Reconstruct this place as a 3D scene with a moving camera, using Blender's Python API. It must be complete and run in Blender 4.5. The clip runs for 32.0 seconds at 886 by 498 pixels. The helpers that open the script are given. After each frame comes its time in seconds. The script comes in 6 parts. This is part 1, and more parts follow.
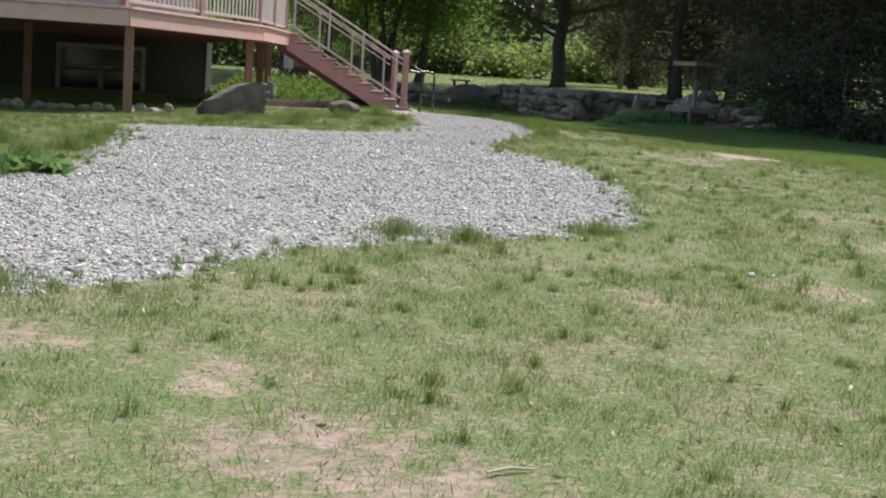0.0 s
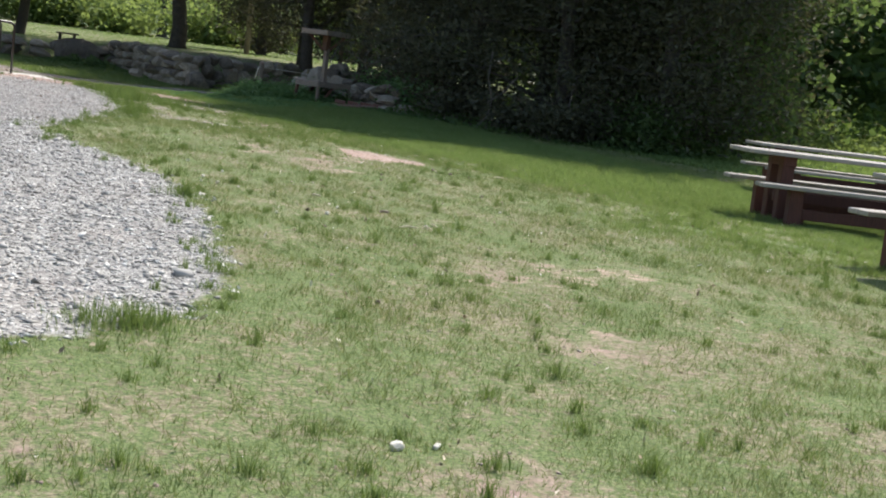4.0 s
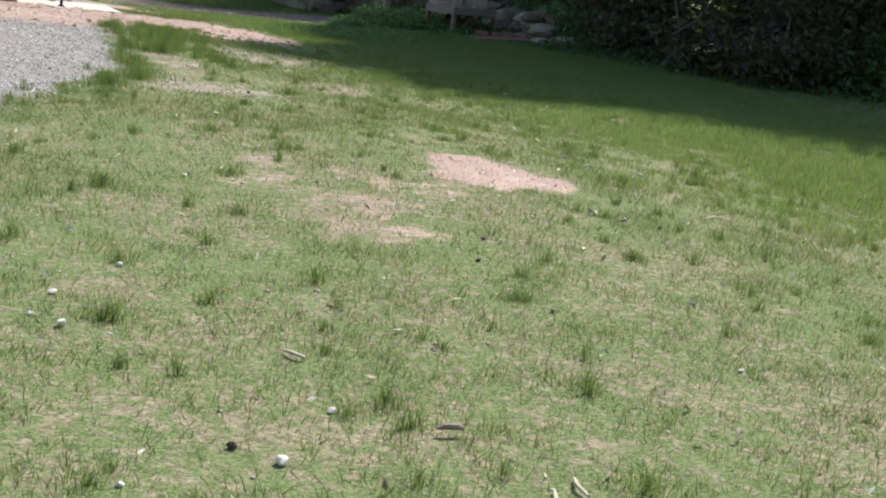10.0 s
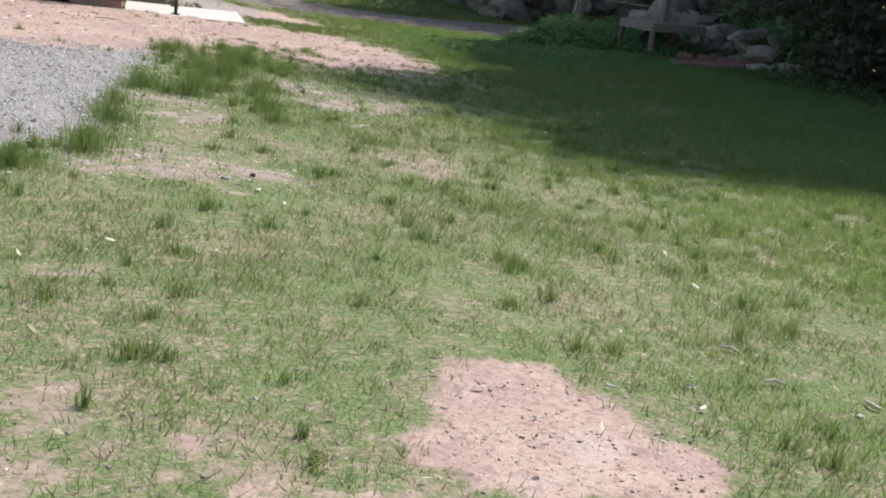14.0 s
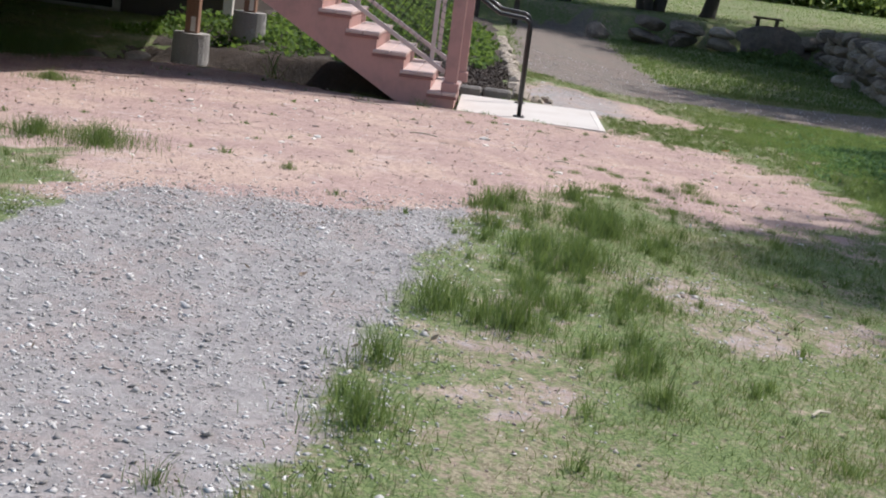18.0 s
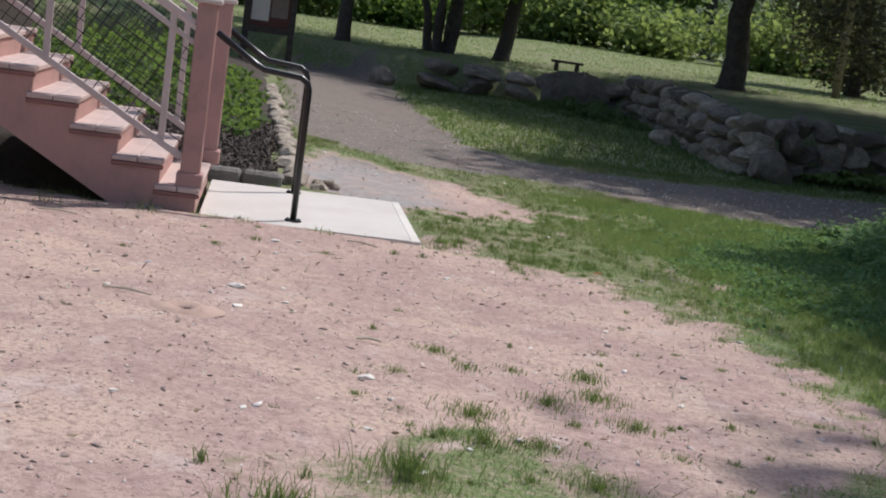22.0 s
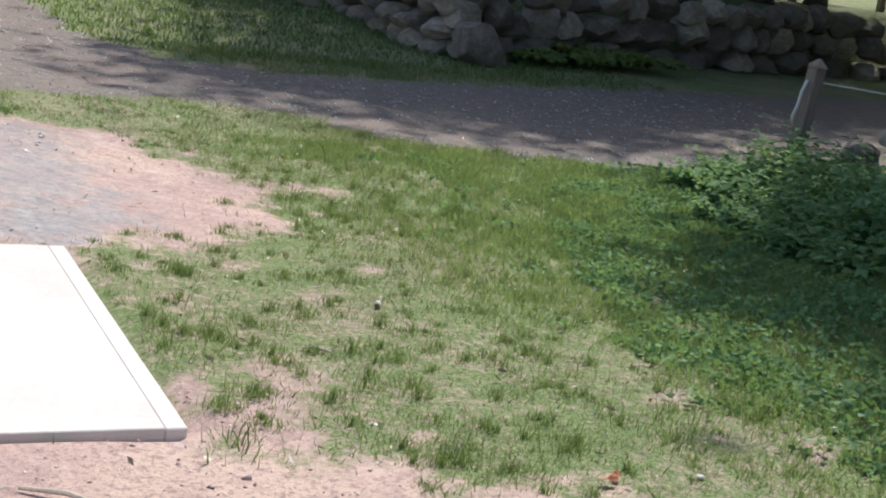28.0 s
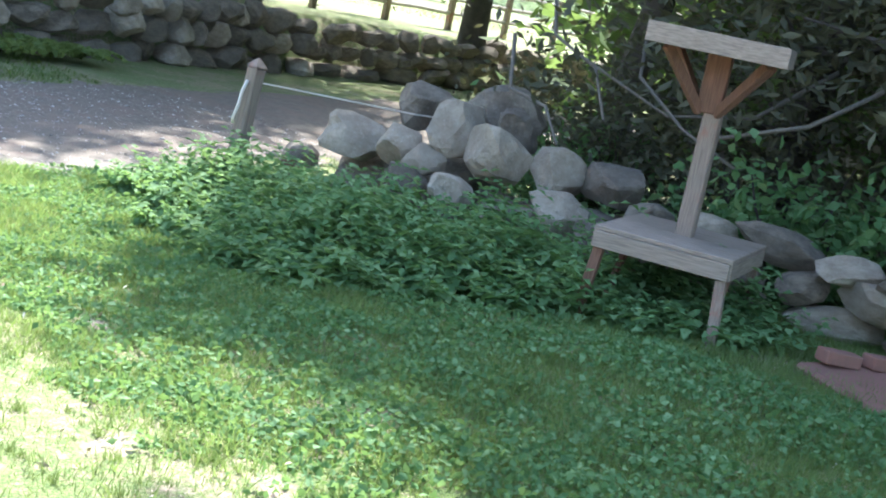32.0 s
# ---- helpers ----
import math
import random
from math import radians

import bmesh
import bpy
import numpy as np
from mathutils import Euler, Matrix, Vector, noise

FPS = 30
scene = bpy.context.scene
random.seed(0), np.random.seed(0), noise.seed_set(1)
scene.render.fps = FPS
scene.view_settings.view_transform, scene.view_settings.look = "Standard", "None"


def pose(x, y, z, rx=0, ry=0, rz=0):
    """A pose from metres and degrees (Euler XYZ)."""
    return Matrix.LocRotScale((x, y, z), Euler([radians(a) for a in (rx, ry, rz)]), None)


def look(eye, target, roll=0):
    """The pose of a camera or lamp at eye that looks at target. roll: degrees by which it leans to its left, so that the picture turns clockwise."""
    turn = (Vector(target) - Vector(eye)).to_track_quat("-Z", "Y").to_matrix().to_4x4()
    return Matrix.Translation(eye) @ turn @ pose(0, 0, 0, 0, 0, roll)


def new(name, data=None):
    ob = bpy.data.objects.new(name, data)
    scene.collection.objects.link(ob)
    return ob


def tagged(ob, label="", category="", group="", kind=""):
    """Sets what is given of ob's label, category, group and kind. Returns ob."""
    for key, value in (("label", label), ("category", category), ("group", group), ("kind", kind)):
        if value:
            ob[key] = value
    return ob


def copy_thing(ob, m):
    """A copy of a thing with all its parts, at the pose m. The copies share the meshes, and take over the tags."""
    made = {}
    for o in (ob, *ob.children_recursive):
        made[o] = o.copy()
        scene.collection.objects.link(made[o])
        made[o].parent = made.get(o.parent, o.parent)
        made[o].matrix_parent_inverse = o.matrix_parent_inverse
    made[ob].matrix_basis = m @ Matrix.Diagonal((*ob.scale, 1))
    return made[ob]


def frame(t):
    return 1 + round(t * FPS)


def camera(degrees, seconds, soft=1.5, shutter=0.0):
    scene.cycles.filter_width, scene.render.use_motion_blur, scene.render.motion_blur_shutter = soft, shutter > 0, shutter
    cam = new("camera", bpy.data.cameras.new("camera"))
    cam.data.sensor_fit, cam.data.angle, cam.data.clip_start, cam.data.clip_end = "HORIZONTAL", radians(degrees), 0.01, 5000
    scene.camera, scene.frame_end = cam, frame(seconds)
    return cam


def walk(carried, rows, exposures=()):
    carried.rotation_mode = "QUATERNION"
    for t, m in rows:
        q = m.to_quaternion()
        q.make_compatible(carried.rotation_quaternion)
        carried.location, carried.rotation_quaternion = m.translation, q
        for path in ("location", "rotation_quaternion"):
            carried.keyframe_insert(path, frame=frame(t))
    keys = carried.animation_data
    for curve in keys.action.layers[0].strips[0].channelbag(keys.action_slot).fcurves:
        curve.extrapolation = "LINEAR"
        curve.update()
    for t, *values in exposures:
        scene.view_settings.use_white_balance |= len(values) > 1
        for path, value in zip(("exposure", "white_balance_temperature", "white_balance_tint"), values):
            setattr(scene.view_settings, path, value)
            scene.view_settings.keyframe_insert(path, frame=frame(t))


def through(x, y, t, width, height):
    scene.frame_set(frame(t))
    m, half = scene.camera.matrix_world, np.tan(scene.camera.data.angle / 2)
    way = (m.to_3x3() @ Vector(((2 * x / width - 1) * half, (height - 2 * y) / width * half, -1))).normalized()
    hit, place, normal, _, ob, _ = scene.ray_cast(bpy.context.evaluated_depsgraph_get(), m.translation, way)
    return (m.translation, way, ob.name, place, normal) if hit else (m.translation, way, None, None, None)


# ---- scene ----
# ---------------------------------------------------------------- camera and walk
cam = camera(35.0, 32.0, soft=2.0)
PATH = [
    (0, (-7.846, -30.001, 0.805), (-7.371, -28.073, 0.566), 3.5),
    (0.5, (-7.728, -29.558, 0.749), (-7.123, -27.666, 0.52), 5.3),
    (1, (-7.522, -28.992, 0.778), (-6.854, -27.124, 0.524), 6.7),
    (1.5, (-7.239, -28.525, 0.847), (-6.447, -26.711, 0.558), 2.7),
    (2, (-7.006, -28.022, 0.822), (-6.161, -26.224, 0.589), 5.1),
    (2.5, (-6.823, -27.533, 0.865), (-5.966, -25.738, 0.654), 7.2),
    (3, (-6.543, -27.097, 0.872), (-5.667, -25.324, 0.566), 2.8),
    (3.5, (-6.329, -26.693, 0.894), (-5.381, -24.951, 0.637), 5.6),
    (4, (-6.13, -26.24, 0.924), (-5.166, -24.504, 0.682), 7.0),
    (4.5, (-5.826, -25.825, 0.924), (-4.887, -24.082, 0.645), 3.7),
    (6.5, (-4.971, -23.988, 1.088), (-4.009, -22.252, 0.836), 5.7),
    (7, (-4.678, -23.454, 1.057), (-3.524, -21.837, 0.823), 7.6),
    (7.5, (-4.357, -23.076, 1.031), (-3.074, -21.562, 0.781), 5.9),
    (8, (-4.162, -22.72, 1.066), (-2.934, -21.16, 0.824), 6.9),
    (8.5, (-3.962, -22.136, 1.091), (-3.06, -20.377, 0.788), 8.3),
    (9, (-3.769, -21.74, 1.08), (-3.059, -19.904, 0.727), 7.5),
    (9.5, (-3.476, -21.306, 1.137), (-2.734, -19.482, 0.783), 5.6),
    (10, (-3.224, -20.809, 1.14), (-2.475, -18.997, 0.747), 6.1),
    (10.5, (-2.895, -20.372, 1.108), (-2.114, -18.566, 0.751), 4.7),
    (11, (-2.6, -19.965, 1.152), (-1.818, -18.16, 0.791), 5.3),
    (11.5, (-2.386, -19.473, 1.169), (-1.683, -17.647, 0.754), 7.3),
    (12, (-2.102, -19.002, 1.141), (-1.411, -17.172, 0.723), 6.8),
    (12.5, (-1.84, -18.603, 1.221), (-1.166, -16.76, 0.835), 5.0),
    (13, (-1.656, -18.085, 1.217), (-1.09, -16.212, 0.805), 7.9),
    (13.5, (-1.474, -17.66, 1.198), (-0.973, -15.768, 0.787), 8.1),
    (14, (-1.248, -17.21, 1.283), (-0.806, -15.308, 0.852), 6.8),
    (14.5, (-1.133, -16.748, 1.322), (-0.766, -14.827, 0.902), 8.6),
    (16.5, (-0.929, -14.812, 1.389), (-0.715, -12.854, 1.042), 9.2),
    (17, (-0.877, -14.229, 1.405), (-0.756, -12.283, 0.96), 7.1),
    (17.5, (-0.97, -13.755, 1.375), (-0.889, -11.799, 0.968), 6.6),
    (18, (-1.105, -13.277, 1.455), (-1.146, -11.321, 1.044), 7.3),
    (18.5, (-1.14, -12.65, 1.471), (-1.172, -10.693, 1.063), 4.9),
    (19, (-1.215, -12.087, 1.416), (-1.216, -10.131, 0.997), 5.7),
    (19.5, (-1.265, -11.57, 1.426), (-1.183, -9.615, 1.011), 6.4),
    (20, (-1.177, -11.023, 1.466), (-1.004, -9.057, 1.142), 5.0),
    (20.5, (-1.208, -10.449, 1.422), (-0.955, -8.49, 1.107), 3.2),
    (21, (-1.159, -9.944, 1.455), (-0.854, -7.994, 1.136), 5.5),
    (21.5, (-1.067, -9.451, 1.488), (-0.731, -7.501, 1.197), 5.8),
    (22, (-1.069, -8.916, 1.441), (-0.802, -6.96, 1.119), 8.1),
    (22.5, (-1.068, -8.42, 1.435), (-0.793, -6.467, 1.102), 7.6),
    (23, (-1.046, -7.95, 1.48), (-0.806, -5.994, 1.135), 7.0),
    (23.5, (-1.174, -7.419, 1.434), (-1.027, -5.458, 1.07), 8.7),
    (24, (-1.247, -6.945, 1.404), (-1.145, -4.991, 0.988), 8.7),
    (24.5, (-1.25, -6.382, 1.415), (-1.116, -4.424, 1.033), 6.8),
    (26.5, (-1.171, -4.28, 1.398), (-0.67, -2.411, 0.894), 8.5),
    (27, (-1.132, -3.903, 1.386), (-0.565, -2.059, 0.86), 9.1),
    (27.5, (-1.048, -3.605, 1.4), (-0.368, -1.793, 0.894), 5.6),
    (28, (-1.079, -3.424, 1.462), (-0.191, -1.697, 0.986), 8.6),
    (28.5, (-1.043, -3.294, 1.435), (0.05, -1.684, 0.977), 10.8),
    (29, (-1.053, -3.296, 1.451), (0.209, -1.826, 0.951), 13.6),
    (29.5, (-1.059, -3.313, 1.439), (0.245, -1.903, 0.884), 13.5),
    (30, (-1.057, -3.303, 1.443), (0.257, -1.907, 0.871), 13.5),
    (30.5, (-1.038, -3.265, 1.415), (0.285, -1.885, 0.827), 13.2),
    (31, (-1.045, -3.162, 1.384), (0.287, -1.796, 0.782), 12.9),
    (31.5, (-1.041, -3.089, 1.361), (0.28, -1.649, 0.937), 10.6),
    (32, (-0.823, -3.06, 1.489), (0.683, -1.793, 1.135), 12.0),
]
EXPOSURES = [(0.0, 0.24, 6900, 5.5), (4.5, 0.34, 6900, 5.5), (7.0, 0.49, 6900, 5.5), (8.0, 0.59, 6900, 5.5), (9.0, 0.27, 6900, 5.5), (11.0, 0.39, 6900, 5.5), (12.0, 0.29, 6900, 5.5), (17.0, 0.29, 6500, 10), (18.0, 0.09, 6500, 10),
             (19.0, -0.01, 6500, 10), (22.0, -0.14, 6500, 10), (24.0, -0.36, 6500, 10), (27.0, -0.26, 6500, 10), (28.0, 0.34, 6500, 9), (29.0, 0.95, 6350, 3), (30.0, 0.85, 6350, 3), (31.0, 0.8, 6350, 3), (32.0, 2.24, 6350, 3.5)]
walk(cam, [(t, look(eye, target, roll)) for t, eye, target, roll in PATH], EXPOSURES)

# ---------------------------------------------------------------- world and sun
SUN_AZ = (0.79, 0.62)          # ground direction towards the sun
SUN_EL = radians(53)
world = bpy.data.worlds.new("sky")
scene.world = world
world.use_nodes = True
wn = world.node_tree.nodes
sky = wn.new("ShaderNodeTexSky")
sky.sky_type = 'NISHITA'
sky.sun_disc = False
sky.sun_elevation = SUN_EL
sky.sun_rotation = math.atan2(SUN_AZ[0], SUN_AZ[1])
sky.air_density, sky.dust_density, sky.ozone_density = 1.0, 1.5, 1.0
wn["Background"].inputs["Strength"].default_value = 0.15
world.node_tree.links.new(sky.outputs[0], wn["Background"].inputs["Color"])
sun_data = bpy.data.lights.new("sun", 'SUN')
sun_data.energy, sun_data.angle, sun_data.color = 4.4, radians(1.0), (1.0, 0.965, 0.945)
sun = new("sun", sun_data)
sun.matrix_world = look((0, 0, 30), (-SUN_AZ[0] * math.cos(SUN_EL), -SUN_AZ[1] * math.cos(SUN_EL), 30 - math.sin(SUN_EL)))

# ---------------------------------------------------------------- material helpers
class Nodes:
    """A short way to write node trees."""
    def __init__(self, name):
        self.m = bpy.data.materials.new(name)
        self.m.use_nodes = True
        self.t = self.m.node_tree
        self.bsdf = self.t.nodes["Principled BSDF"]
        self.coord = self.t.nodes.new("ShaderNodeTexCoord")

    def put(self, sock, value):
        if isinstance(value, bpy.types.NodeSocket):
            self.t.links.new(value, sock)
        elif value is not None:
            sock.default_value = value

    def noise(self, scale, detail=4, rough=0.55, where=None, out=0):
        n = self.t.nodes.new("ShaderNodeTexNoise")
        self.put(n.inputs["Vector"], where or self.coord.outputs["Object"])
        n.inputs["Scale"].default_value, n.inputs["Detail"].default_value, n.inputs["Roughness"].default_value = scale, detail, rough
        return n.outputs[out]

    def cells(self, scale, out="Distance", where=None, feature='F1'):
        n = self.t.nodes.new("ShaderNodeTexVoronoi")
        n.feature = feature
        self.put(n.inputs["Vector"], where or self.coord.outputs["Object"])
        n.inputs["Scale"].default_value = scale
        return n.outputs[out]

    def stretch(self, sx, sy, sz):
        n = self.t.nodes.new("ShaderNodeMapping")
        self.put(n.inputs["Vector"], self.coord.outputs["Object"])
        n.inputs["Scale"].default_value = (sx, sy, sz)
        return n.outputs[0]

    def ramp(self, fac, *stops):
        n = self.t.nodes.new("ShaderNodeValToRGB")
        self.put(n.inputs[0], fac)
        while len(n.color_ramp.elements) < len(stops):
            n.color_ramp.elements.new(0.5)
        for e, (at, col) in zip(n.color_ramp.elements, stops):
            e.position = at
            e.color = (*col, 1) if len(col) == 3 else col
        return n.outputs[0]

    def steps(self, fac, a, b):
        n = self.t.nodes.new("ShaderNodeMapRange")
        n.interpolation_type = 'SMOOTHSTEP'
        self.put(n.inputs["Value"], fac)
        n.inputs["From Min"].default_value, n.inputs["From Max"].default_value = a, b
        return n.outputs[0]

    def mix(self, fac, a, b, kind='MIX'):
        n = self.t.nodes.new("ShaderNodeMix")
        n.data_type, n.blend_type = 'RGBA', kind
        self.put(n.inputs[0], fac)
        for sock, v in ((n.inputs[6], a), (n.inputs[7], b)):
            self.put(sock, (*v, 1) if isinstance(v, tuple) and len(v) == 3 else v)
        return n.outputs[2]

    def math(self, op, a, b=None):
        n = self.t.nodes.new("ShaderNodeMath")
        n.operation = op
        self.put(n.inputs[0], a)
        self.put(n.inputs[1], b)
        return n.outputs[0]

    def attr(self, name, out="Color"):
        n = self.t.nodes.new("ShaderNodeAttribute")
        n.attribute_name = name
        return n.outputs[out]

    def each(self):
        return self.t.nodes.new("ShaderNodeObjectInfo").outputs["Random"]

    def island(self):
        return self.t.nodes.new("ShaderNodeNewGeometry").outputs["Random Per Island"]

    def done(self, color, rough=0.8, bump=None, strength=0.4, distance=0.01, metal=0.0, spec=None, subsurface=None):
        self.put(self.bsdf.inputs["Base Color"], (*color, 1) if isinstance(color, tuple) and len(color) == 3 else color)
        self.put(self.bsdf.inputs["Roughness"], rough)
        self.bsdf.inputs["Metallic"].default_value = metal
        if spec is not None:
            self.bsdf.inputs["Specular IOR Level"].default_value = spec
        if bump is not None:
            b = self.t.nodes.new("ShaderNodeBump")
            b.inputs["Strength"].default_value, b.inputs["Distance"].default_value = strength, distance
            self.put(b.inputs["Height"], bump)
            self.put(self.bsdf.inputs["Normal"], b.outputs[0])
        return self.m

    def leafy(self, color, through, share=0.35, rough=0.68):
        """A thin leaf: part of the light goes through it."""
        self.done(color, rough, spec=0.14)
        tr = self.t.nodes.new("ShaderNodeBsdfTranslucent")
        self.put(tr.inputs[0], through)
        mx = self.t.nodes.new("ShaderNodeMixShader")
        mx.inputs[0].default_value = share
        self.t.links.new(self.bsdf.outputs[0], mx.inputs[1])
        self.t.links.new(tr.outputs[0], mx.inputs[2])
        self.t.links.new(mx.outputs[0], self.t.nodes["Material Output"].inputs[0])
        return self.m


def leaf_mat(name, dark, mid, light, share=0.35):
    n = Nodes(name)
    c = n.ramp(n.island(), (0.0, dark), (0.55, mid), (1.0, light))
    big = n.noise(0.6, 3)
    c = n.mix(n.steps(big, 0.35, 0.7), c, n.mix(0.5, c, dark))
    return n.leafy(c, n.mix(0.5, c, (light[0] * 1.3, light[1] * 1.3, light[2] * 0.6)), share)


def wood_mat(name, base, dark, grain=(22, 22, 1.2), rough=0.75, wear=None):
    n = Nodes(name)
    g = n.noise(6, 6, 0.65, n.stretch(*grain))
    c = n.mix(n.steps(g, 0.3, 0.7), dark, base)
    c = n.mix(n.math('MULTIPLY', n.each(), 0.35), c, dark)
    if wear:
        c = n.mix(n.steps(n.noise(3.5, 6, 0.7), 0.55, 0.68), c, wear)
    return n.done(c, rough, g, 0.35, 0.004)


def stone_mat(name, a, b, spot, moss=None, scale=5, cracked=False, relief=0.9):
    n = Nodes(name)
    g = n.noise(scale, 8, 0.65)
    f = n.noise(scale * 9, 5, 0.7)
    c = n.mix(n.steps(g, 0.32, 0.68), a, b)
    c = n.mix(n.math('MULTIPLY', n.steps(f, 0.5, 0.75), 0.55), c, spot)
    c = n.mix(n.math('MULTIPLY', n.each(), 0.6), c, n.mix(0.5, a, (0.10, 0.09, 0.08)))
    if moss:
        c = n.mix(n.math('MULTIPLY', n.steps(n.noise(2.2, 6, 0.7), 0.55, 0.7), 0.6), c, moss)
    if cracked:
        crack = n.steps(n.cells(scale * 0.8, "Distance", n.noise(scale * 0.5, 5, 0.6, None, 1), 'DISTANCE_TO_EDGE'), 0.0, 0.02)
        c = n.mix(n.math('MULTIPLY', n.math('SUBTRACT', 1.0, crack), 0.35), c, (a[0] * 0.4, a[1] * 0.4, a[2] * 0.4))
    return n.done(c, 0.9, n.math('ADD', g, n.math('MULTIPLY', f, 0.5)), relief, 0.04)


def paint_mat(name, base, dirt, rough=0.6, amount=0.5):
    n = Nodes(name)
    g = n.noise(4, 7, 0.7)
    f = n.noise(45, 4, 0.6, n.stretch(1, 1, 0.25))
    c = n.mix(n.math('MULTIPLY', n.steps(g, 0.42, 0.75), amount), base, dirt)
    c = n.mix(n.math('MULTIPLY', n.steps(f, 0.5, 0.8), amount * 0.6), c, dirt)
    c = n.mix(n.math('MULTIPLY', n.each(), 0.15), c, dirt)
    return n.done(c, rough, f, 0.25, 0.003)


# ---------------------------------------------------------------- ground material: grass soil, crushed stone, sandy dirt, drive
def ground_mat():
    n = Nodes("ground")
    zone = n.t.nodes.new("ShaderNodeSeparateColor")
    n.t.links.new(n.attr("zone"), zone.inputs[0])
    gravel, dirt, drive = zone.outputs
    fine, mid, big = n.noise(95, 5, 0.7), n.noise(14, 6, 0.65), n.noise(1.3, 5, 0.6)
    ragged = n.math('ADD', n.math('MULTIPLY', n.math('SUBTRACT', n.noise(9, 6, 0.75), 0.5), 1.5), n.math('MULTIPLY', n.math('SUBTRACT', fine, 0.5), 0.7))
    dirt = n.math('MULTIPLY', n.steps(n.math('ADD', dirt, ragged), 0.28, 0.72), n.steps(dirt, 0.02, 0.2))
    gravel = n.steps(n.math('ADD', gravel, n.math('MULTIPLY', ragged, 0.7)), 0.3, 0.7)
    drive = n.steps(n.math('ADD', drive, n.math('MULTIPLY', ragged, 0.8)), 0.3, 0.7)
    # turf soil between the blades
    turf = n.mix(n.steps(n.noise(30, 5, 0.7), 0.38, 0.62), (0.17, 0.145, 0.095), (0.33, 0.285, 0.195))
    turf = n.mix(n.math('MULTIPLY', n.steps(n.noise(75, 4, 0.7), 0.52, 0.60), 0.85), turf, (0.44, 0.39, 0.27))
    green = n.mix(n.steps(n.noise(88, 4, 0.7), 0.42, 0.58), (0.075, 0.13, 0.038), (0.20, 0.265, 0.10))
    where = n.math('ADD', n.noise(20, 7, 0.78), n.math('MULTIPLY', n.math('SUBTRACT', big, 0.5), 0.45))
    turf = n.mix(n.math('MULTIPLY', n.steps(where, 0.40, 0.54), 0.88), turf, green)
    turf = n.mix(n.math('MULTIPLY', n.steps(n.noise(52, 5, 0.75), 0.56, 0.64), 0.8), turf, (0.04, 0.052, 0.024))
    # sandy dirt
    d = n.mix(n.steps(mid, 0.25, 0.75), (0.385, 0.265, 0.232), (0.53, 0.385, 0.34))
    d = n.mix(n.math('MULTIPLY', n.steps(big, 0.42, 0.62), 0.75), d, (0.58, 0.435, 0.35))
    d = n.mix(n.math('MULTIPLY', n.steps(n.noise(5.5, 7, 0.75), 0.52, 0.64), 0.6), d, (0.35, 0.24, 0.225))
    d = n.mix(n.math('MULTIPLY', n.steps(n.noise(38, 5, 0.75), 0.51, 0.60), 0.75), d, (0.28, 0.19, 0.168))
    d = n.mix(n.math('MULTIPLY', n.steps(n.noise(3.1, 7, 0.7), 0.56, 0.66), 0.55), d, (0.58, 0.475, 0.44))
    d = n.mix(n.math('MULTIPLY', n.steps(fine, 0.53, 0.68), 0.85), d, (0.25, 0.185, 0.16))
    d = n.mix(n.math('MULTIPLY', n.steps(n.noise(160, 3), 0.63, 0.72), 0.8), d, (0.68, 0.58, 0.5))
    # crushed stone
    cell = n.cells(42, "Color")
    sep = n.t.nodes.new("ShaderNodeSeparateColor")
    n.t.links.new(cell, sep.inputs[0])
    g = n.ramp(sep.outputs[0], (0.0, (0.22, 0.21, 0.21)), (0.5, (0.38, 0.365, 0.35)), (0.85, (0.52, 0.50, 0.485)), (1.0, (0.72, 0.70, 0.68)))
    g = n.mix(n.math('MULTIPLY', n.steps(big, 0.4, 0.75), 0.3), g, (0.34, 0.28, 0.25))
    # drive: fine grey grit
    p = n.mix(n.steps(mid, 0.3, 0.7), (0.27, 0.255, 0.25), (0.40, 0.375, 0.365))
    p = n.mix(n.math('MULTIPLY', n.steps(n.noise(2.3, 7, 0.7), 0.48, 0.62), 0.55), p, (0.36, 0.29, 0.265))
    p = n.mix(n.math('MULTIPLY', n.steps(n.noise(30, 5, 0.75), 0.52, 0.62), 0.6), p, (0.17, 0.16, 0.155))
    p = n.mix(n.math('MULTIPLY', n.steps(fine, 0.5, 0.72), 0.6), p, (0.16, 0.15, 0.145))
    p = n.mix(n.math('MULTIPLY', n.steps(n.noise(140, 3), 0.62, 0.72), 0.7), p, (0.62, 0.59, 0.57))
    # packed earth of the drive, with the tree shade partly in its darker colour
    lane = n.mix(n.steps(mid, 0.3, 0.7), (0.15, 0.128, 0.11), (0.25, 0.215, 0.187))
    lane = n.mix(n.math('MULTIPLY', n.steps(n.noise(2.0, 7, 0.7), 0.45, 0.62), 0.6), lane, (0.235, 0.175, 0.15))
    lane = n.mix(n.math('MULTIPLY', n.steps(fine, 0.5, 0.7), 0.5), lane, (0.10, 0.09, 0.083))
    lane = n.mix(n.math('MULTIPLY', n.steps(n.noise(140, 3), 0.62, 0.72), 0.6), lane, (0.46, 0.42, 0.39))
    p = n.mix(n.attr("zone", "Alpha"), p, lane)
    c = n.mix(dirt, turf, d)
    c = n.mix(gravel, c, g)
    c = n.mix(drive, c, p)
    gap = n.cells(42, "Distance")
    h = n.math('ADD', n.math('MULTIPLY', fine, 0.6), n.math('MULTIPLY', n.math('MULTIPLY', gap, gravel), -1.5))
    return n.done(c, 0.95, n.math('ADD', h, mid), 0.6, 0.02, spec=0.2)


